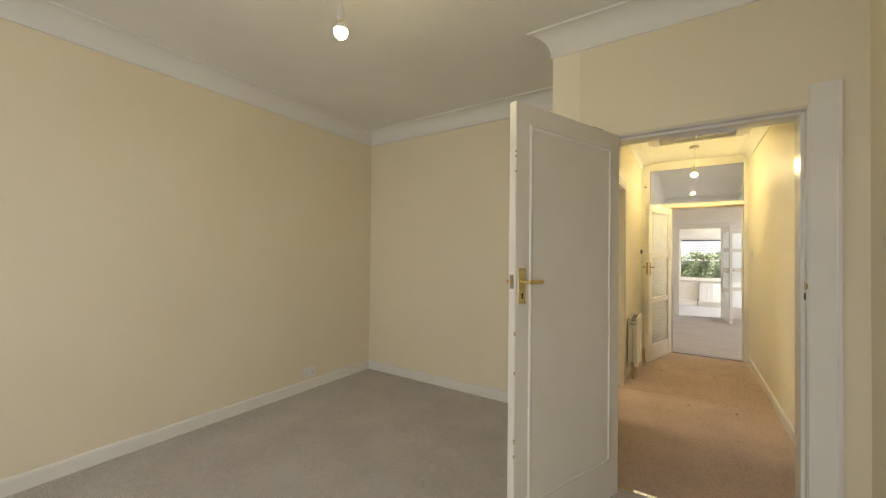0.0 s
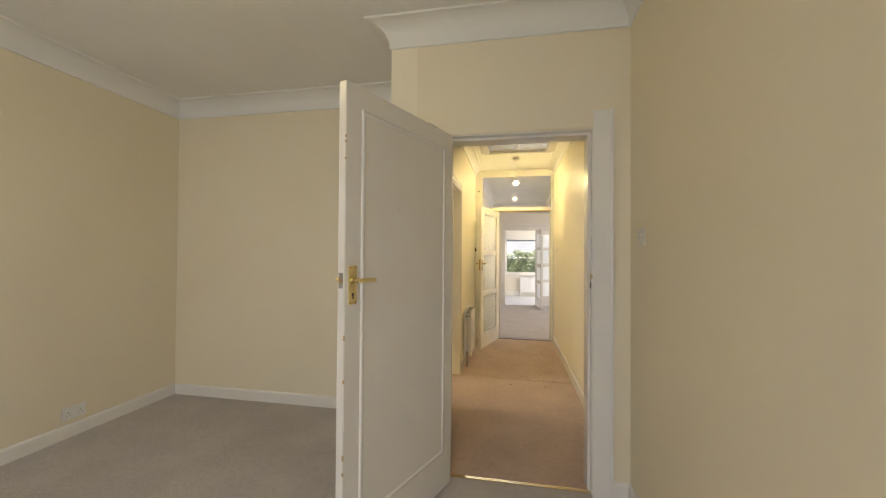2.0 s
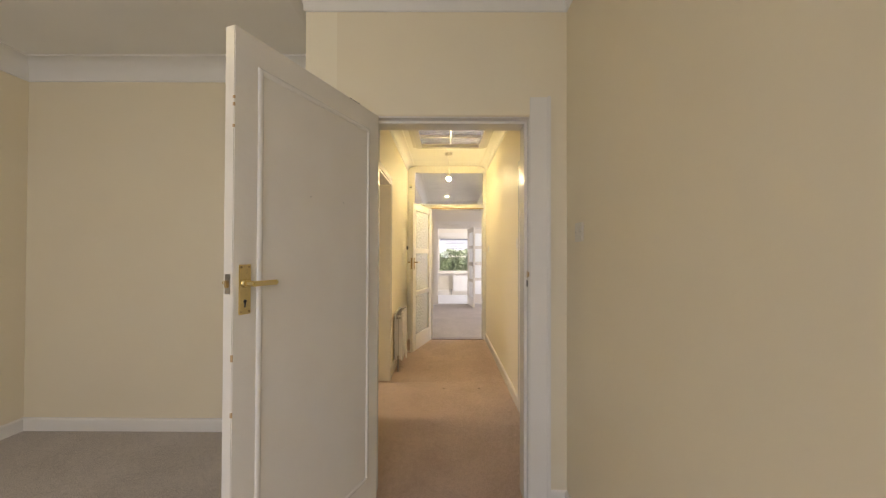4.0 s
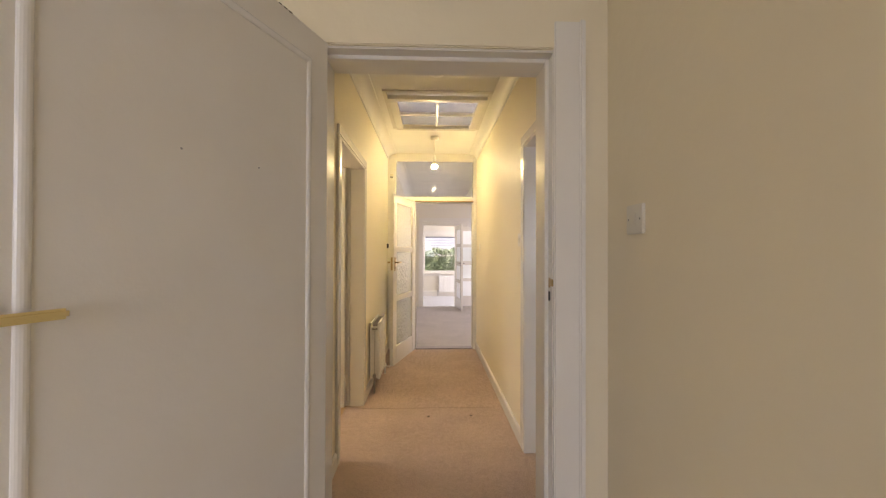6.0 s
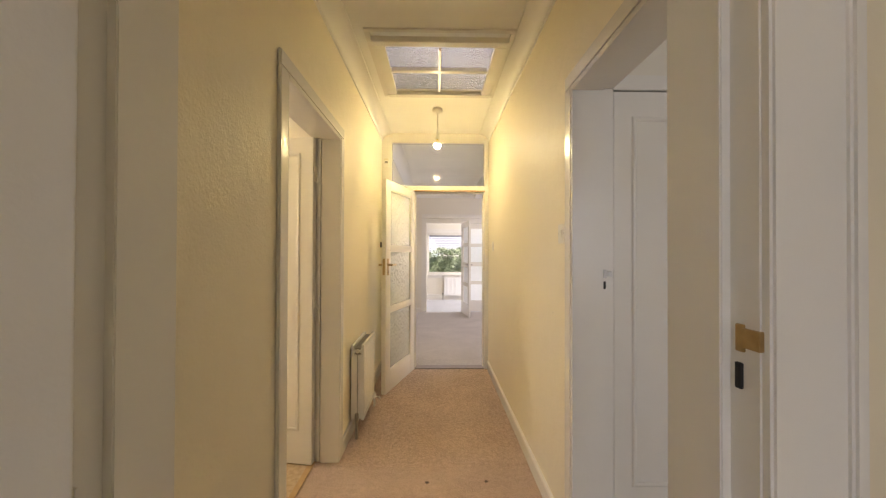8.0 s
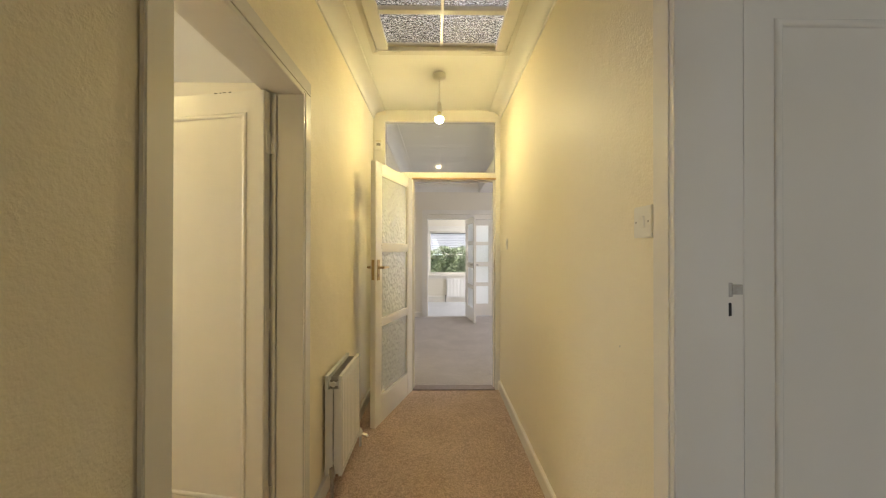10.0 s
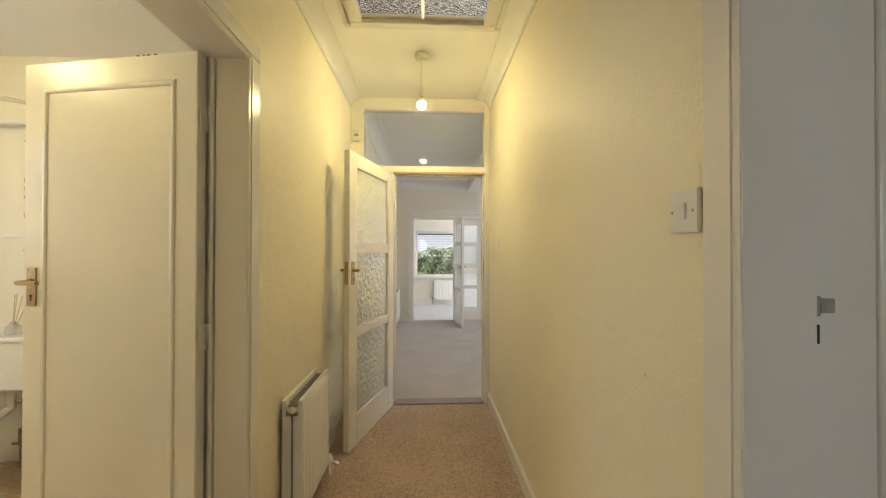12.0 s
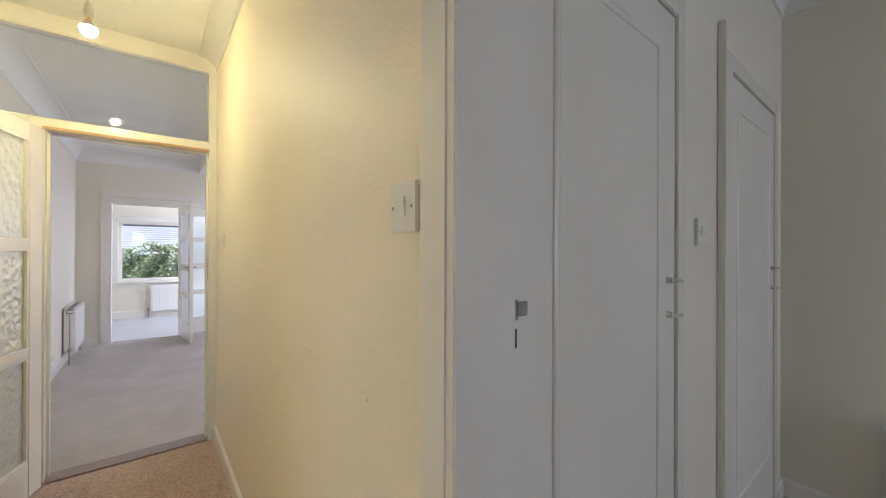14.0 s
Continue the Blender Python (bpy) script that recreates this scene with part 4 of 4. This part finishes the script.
# ---- bathroom ----
dado = thing("wall_lining", Matrix(), "smooth white bathroom wall lining under a narrow rail", "wall lining", kind="structure")
part("dado_rail", one_box(-3.0, -0.735, 5.098, 5.12, 1.36, 1.385, 0.004), GLOSS, dado)
# One plain smooth panel, without tiles or joints.
part("dado_panel", one_box(-3.0, -0.735, 5.112, 5.1205, 0.0, 1.36), DADO_WHITE, dado)

rail = thing("shower_rail", pose(-2.3, 4.25, 2.06), "white shower rail with a sloping stay", "shower rail")
part("rail", one_box(-0.75, 0.9, 0.80, 0.862, -0.02, 0.02, 0.006), GLOSS, rail)
part("stay", rod(NB(), (0.55, 0.80, 0.0), (-0.20, 0.10, 0.0), 0.012), GLOSS, rail)

wc = thing("toilet", pose(-2.36, 5.110, 0.0), "white ceramic toilet with a low cistern and exposed pipes", "toilet")
bm = NB()
rows = []
for z, w, d in ((0.47, 0.185, 0.15), (0.50, 0.205, 0.185), (0.62, 0.215, 0.195), (0.765, 0.225, 0.20)):
    rows.append((z, w, d))
loops = []
for z, w, d in rows:
    loops.append([bm.verts.new(v) for v in ((-w, -0.002, z), (-w, -d + 0.03, z), (-w + 0.03, -d, z), (w - 0.03, -d, z), (w, -d + 0.03, z), (w, -0.002, z))])
for a, b in zip(loops, loops[1:]):
    for i in range(6):
        bm.faces.new((a[i], a[(i + 1) % 6], b[(i + 1) % 6], b[i]))
bm.faces.new(list(reversed(loops[0]))); bm.faces.new(loops[-1])
bmesh.ops.recalc_face_normals(bm, faces=bm.faces)
part("cistern", bm, CERAMIC, wc)
part("cistern_lid", one_box(-0.232, 0.232, -0.212, -0.001, 0.766, 0.796, 0.010), CERAMIC, wc)
part("pan", lathe(NB(), [(0.13, 0.0), (0.11, 0.05), (0.10, 0.18), (0.15, 0.32), (0.185, 0.39), (0.185, 0.405)], (0, -0.42, 0)), CERAMIC, wc, smooth=True)
part("seat", lathe(NB(), [(0.19, 0.406), (0.195, 0.415), (0.19, 0.43)], (0, -0.42, 0)), PLASTIC, wc, smooth=True)
part("flush_pipe", tube(NB(), [(0, -0.09, 0.48), (0, -0.09, 0.36), (0, -0.26, 0.30)], 0.022), CERAMIC, wc)
part("supply_pipe", tube(NB(), [(-0.02, -0.09, 0.475), (-0.02, -0.09, 0.44), (0.01, -0.08, 0.40), (0.09, -0.06, 0.385), (0.11, -0.055, 0.35), (0.10, -0.055, 0.31), (0.045, -0.055, 0.26), (0.03, -0.055, 0.22), (0.03, -0.055, 0.0)], 0.012), STEEL, wc)
part("service_valve", rod(rod(NB(), (0.03, -0.055, 0.13), (0.03, -0.055, 0.23), 0.017), (-0.02, -0.06, 0.14), (0.06, -0.06, 0.14), 0.008), OLD_BRASS, wc)
bin_ = thing("toilet_brush", pose(-2.47, 4.96, 0.001), "white plastic toilet brush pot on the bathroom floor", "toilet brush")
part("pot", lathe(NB(), [(0.075, 0.0), (0.075, 0.02), (0.055, 0.03), (0.06, 0.17), (0.055, 0.20), (0.02, 0.21)], sides=24), PLASTIC, bin_, smooth=True)
diff = thing("reed_diffuser", pose(-2.33, 5.0, 0.796), "small glass reed diffuser on the cistern lid", "reed diffuser")
part("bottle", lathe(NB(), [(0.030, 0.0), (0.033, 0.006), (0.033, 0.045), (0.014, 0.058), (0.013, 0.072)], sides=20), AMBER, diff, smooth=True)
for i in range(5):
    a = 1.2 * i
    part("reed", rod(NB(), (0.004 * math.cos(a), 0.004 * math.sin(a), 0.01), (0.05 + 0.03 * math.cos(a), 0.03 * math.sin(a), 0.20 + 0.01 * i), 0.0018, sides=6), REED, diff)

# ---- living room opening ----
lr = thing("door_frame_4", Matrix(), "white painted frame of the glazed opening", "door frame", kind="structure")
Y0, Y1 = 9.655, 9.785
part("architrave", one_box(-0.285, -0.19, Y0 - 0.018, Y0, 0.0, 1.99, 0.005), GLOSS, lr)
part("architrave_head", one_box(-0.285, 1.26, Y0 - 0.018, Y0, 1.99, 2.075, 0.005), GLOSS, lr)
part("architrave", one_box(1.165, 1.26, Y0 - 0.018, Y0, 0.0, 1.99, 0.005), GLOSS, lr)
part("lining", one_box(-0.199, -0.175, Y0, Y1, 0.0, 1.989, 0.003), GLOSS, lr)
part("lining", one_box(1.135, 1.159, Y0, Y1, 0.0, 1.989, 0.003), GLOSS, lr)
part("head_panel", one_box(-0.175, 1.135, Y0 + 0.02, Y1 - 0.02, 1.895, 1.989, 0.003), GLOSS, lr)
part("mullion", one_box(0.566, 0.606, Y0 + 0.01, Y1 - 0.01, 0.0, 1.895, 0.003), GLOSS, lr)
RAILS4 = [(0.012, 0.235), (0.600, 0.650), (0.985, 1.055), (1.400, 1.450), (1.790, 1.890)]
side = thing("side_light", pose(0.606, 9.70, 0.0), "white fixed side light with four rippled panes", "window", kind="structure")
glazed_leaf(side, 0.529, 1.890, 0.04, 0.11, RAILS4, RIPPLE, GLOSS)
H4, F4 = (0.572, 9.655), (0.655, 8.945)
d4 = thing("door_4", pose(*H4, 0, 0, 0, turned(H4, F4)), "white glazed door with four rippled panes, standing open", "door", kind="structure")
glazed_leaf(d4, 0.715, 1.885, 0.04, 0.10, RAILS4, RIPPLE, GLOSS)
lever_set(d4, 0.715 - 0.05, 0.0, 1.03, -1, -1, STEEL, plate_h=0.12)
lever_set(d4, 0.715 - 0.05, 0.04, 1.03, 1, -1, STEEL, plate_h=0.12)

# ---- windows ----
def window(name, axis, a0, a1, z0, z1, v, out, label, bars=(), sill=True, headrail=False):
    """A casement in a wall opening: frame, mullions, panes and sill; out: the way to the garden."""
    root = thing(name, Matrix(), label, "window", kind="structure")

    def put(nm, u0, u1, b0, b1, c0, c1, mat, bevel=0.003):
        b0, b1 = sorted((b0, b1))
        return part(nm, one_box(*((u0, u1, b0, b1, c0, c1) if axis == "x" else (b0, b1, u0, u1, c0, c1)), bevel), mat, root)
    w = 0.055
    put("window_frame", a0, a0 + w, v, v + out * 0.06, z0, z1, GLOSS)
    put("window_frame", a1 - w, a1, v, v + out * 0.06, z0, z1, GLOSS)
    put("window_frame", a0 + w, a1 - w, v, v + out * 0.06, z0, z0 + w, GLOSS)
    put("window_frame", a0 + w, a1 - w, v, v + out * 0.06, z1 - w, z1, GLOSS)
    edges = [a0 + w]
    for u in bars:
        put("mullion", u - 0.03, u + 0.03, v, v + out * 0.06, z0 + w, z1 - w, GLOSS)
        edges += [u - 0.03, u + 0.03]
    edges.append(a1 - w)
    for u0, u1 in zip(edges[::2], edges[1::2]):
        p = put("pane", u0 - 0.006, u1 + 0.006, v + out * 0.028, v + out * 0.033, z0 + w - 0.006, z1 - w + 0.006, CLEAR, 0.0)
        p.visible_shadow = False
    if sill:
        put("window_sill", a0 - 0.09, a1 + 0.09, v + out * 0.001, v - out * 0.115, z0 - 0.035, z0 + 0.001, GLOSS, 0.006)
    return root


w1 = window("window_1", "x", -0.22, 1.75, 0.68, 1.78, 11.80, 1, "white framed garden window with a dark blind rail", bars=(1.05,))
part("blind_rail", one_box(-0.15, 1.02, 11.765, 11.795, 1.695, 1.722, 0.003), material("dark_grey_metal", (0.10, 0.11, 0.13), 0.4), w1)
part("architrave", one_box(-0.33, -0.22, 11.73, 11.75, 0.68, 1.779, 0.005), GLOSS, w1)
part("architrave_head", one_box(-0.33, 1.86, 11.73, 11.75, 1.78, 1.86, 0.005), GLOSS, w1)
part("apron", one_box(-0.31, 1.84, 11.735, 11.75, 0.585, 0.645, 0.004), GLOSS, w1)
solid("picture_rail", one_box(-1.66, 2.88, 11.727, 11.75, 1.865, 1.90, 0.005), GLOSS, "white picture rail over the garden window", "picture rail")
window("window_2", "x", -1.8, 0.3, 0.85, 2.15, -1.68, -1, "white framed bedroom window", bars=(-0.75,))
window("window_3", "x", 0.95, 2.65, 0.85, 2.15, -1.68, -1, "white framed east bedroom window", bars=(1.8,))
window("window_4", "y", 6.7, 8.9, 0.85, 2.15, 3.53, 1, "white framed living room window", bars=(7.8,))
# Windows 5 and 6 are unseen, added to carry fill light.
window("window_5", "y", 9.9, 11.5, 0.85, 2.1, 2.95, 1, "unseen sun room side window, added for fill light", bars=(10.7,))
window("window_6", "y", 3.55, 4.45, 1.15, 2.1, -3.05, -1, "unseen bathroom window, added for fill light")

# ---- garden ----
bm = NB()
bmesh.ops.create_grid(bm, x_segments=24, y_segments=24, size=400, matrix=Matrix.Translation((0, 12, -0.35)))
solid("ground", bm, GRASS, "mown lawn reaching away from the house", "ground")


def leaf_mass(count, sample, size, seed):
    """Many small folded leaves, each turned its own way."""
    rng = random.Random(seed)
    verts, faces = [], []
    for _ in range(count):
        c = Vector(sample(rng))
        s = size * rng.uniform(0.6, 1.35)
        e = Euler((rng.uniform(-1.1, 1.1), rng.uniform(-1.1, 1.1), rng.uniform(0, 6.28))).to_matrix()
        k = len(verts)
        for q in ((0, -1, 0), (0.5, -0.1, 0.12), (0, 1, 0), (-0.5, -0.1, 0.12)):
            verts.append(c + e @ Vector(q) * s)
        faces += [(k, k + 1, k + 2), (k, k + 2, k + 3)]
    me = bpy.data.meshes.new("foliage")
    me.from_pydata(verts, [], faces)
    return me


def hedge_point(rng):
    x = rng.uniform(-4.5, 6.5)
    lumps = 0.12 * math.sin(1.7 * x) + 0.07 * math.sin(4.3 * x + 1) + 0.05 * math.sin(9 * x)
    top = 1.26 + 0.7 * lumps + 0.02 * x
    u = rng.random()
    if u < 0.62:
        z = rng.uniform(-0.3, top)
        y = 15.6 - 0.10 * math.sin(5 * x + 3 * z) - 0.08 * math.sin(11 * x - 7 * z) + abs(rng.gauss(0, 0.12))
    else:
        y = 15.6 + rng.uniform(0, 1.0)
        z = top + rng.gauss(0, 0.05) - 0.1 * abs(y - 16.1)
    return x, y, z


hedge = thing("hedge", pose(0, 0, 0), "dense clipped green garden hedge behind the window", "hedge", kind="stuff")
me = leaf_mass(36000, hedge_point, 0.045, 5)
me.materials.append(LEAF)
ob = new("foliage", me)
ob.parent = hedge
bm = NB()
rng = random.Random(3)
for i in range(30):
    x = -4.3 + 0.36 * i
    rod(bm, (x, 16.1, -0.4), (x + rng.uniform(-0.2, 0.2), 16.1 + rng.uniform(-0.2, 0.2), 0.95), 0.03, 0.012, 6)
part("stems", bm, TWIG, hedge)
part("inner_growth", one_box(-4.5, 6.5, 15.9, 16.4, -0.35, 1.0, 0.08), LEAF, hedge)

house = thing("neighbour_house", pose(1.5, 25.0, -1.0), "low neighbouring bungalow with a grey tiled roof", "house")
part("wall", one_box(-12, 12, 0.5, 8.0, 0.0, 2.3), RENDER, house)
bm = NB()
box(bm, -12.5, 12.5, 4.2, 4.35, 5.0, 5.12)
courses = 26
for i in range(courses):
    y = 0.0 + 4.2 * i / courses
    z = 2.1 + 2.95 * i / courses
    r = bmesh.ops.create_cube(bm, size=1.0, matrix=Matrix.Translation((0, y + 0.16, z + 0.12)) @ Matrix.Rotation(radians(29), 4, "X") @ Matrix.Diagonal((25, 0.27, 0.03, 1)))
part("roof", bm, ROOF, house, "grey concrete tile courses")
bm = NB()
v = [bm.verts.new(q) for q in ((-12.4, 0.1, 2.15), (12.4, 0.1, 2.15), (12.4, 4.2, 4.95), (-12.4, 4.2, 4.95), (-12.4, 8.3, 2.15), (12.4, 8.3, 2.15))]
for q in ((0, 1, 2, 3), (3, 2, 5, 4), (0, 3, 4), (1, 5, 2), (0, 4, 5, 1)):
    bm.faces.new([v[i] for i in q])
part("roof_slab", bm, ROOF, house)
part("gutter", rod(NB(), (-12.4, -0.12, 2.05), (12.4, -0.12, 2.05), 0.06), GLOSS, house)
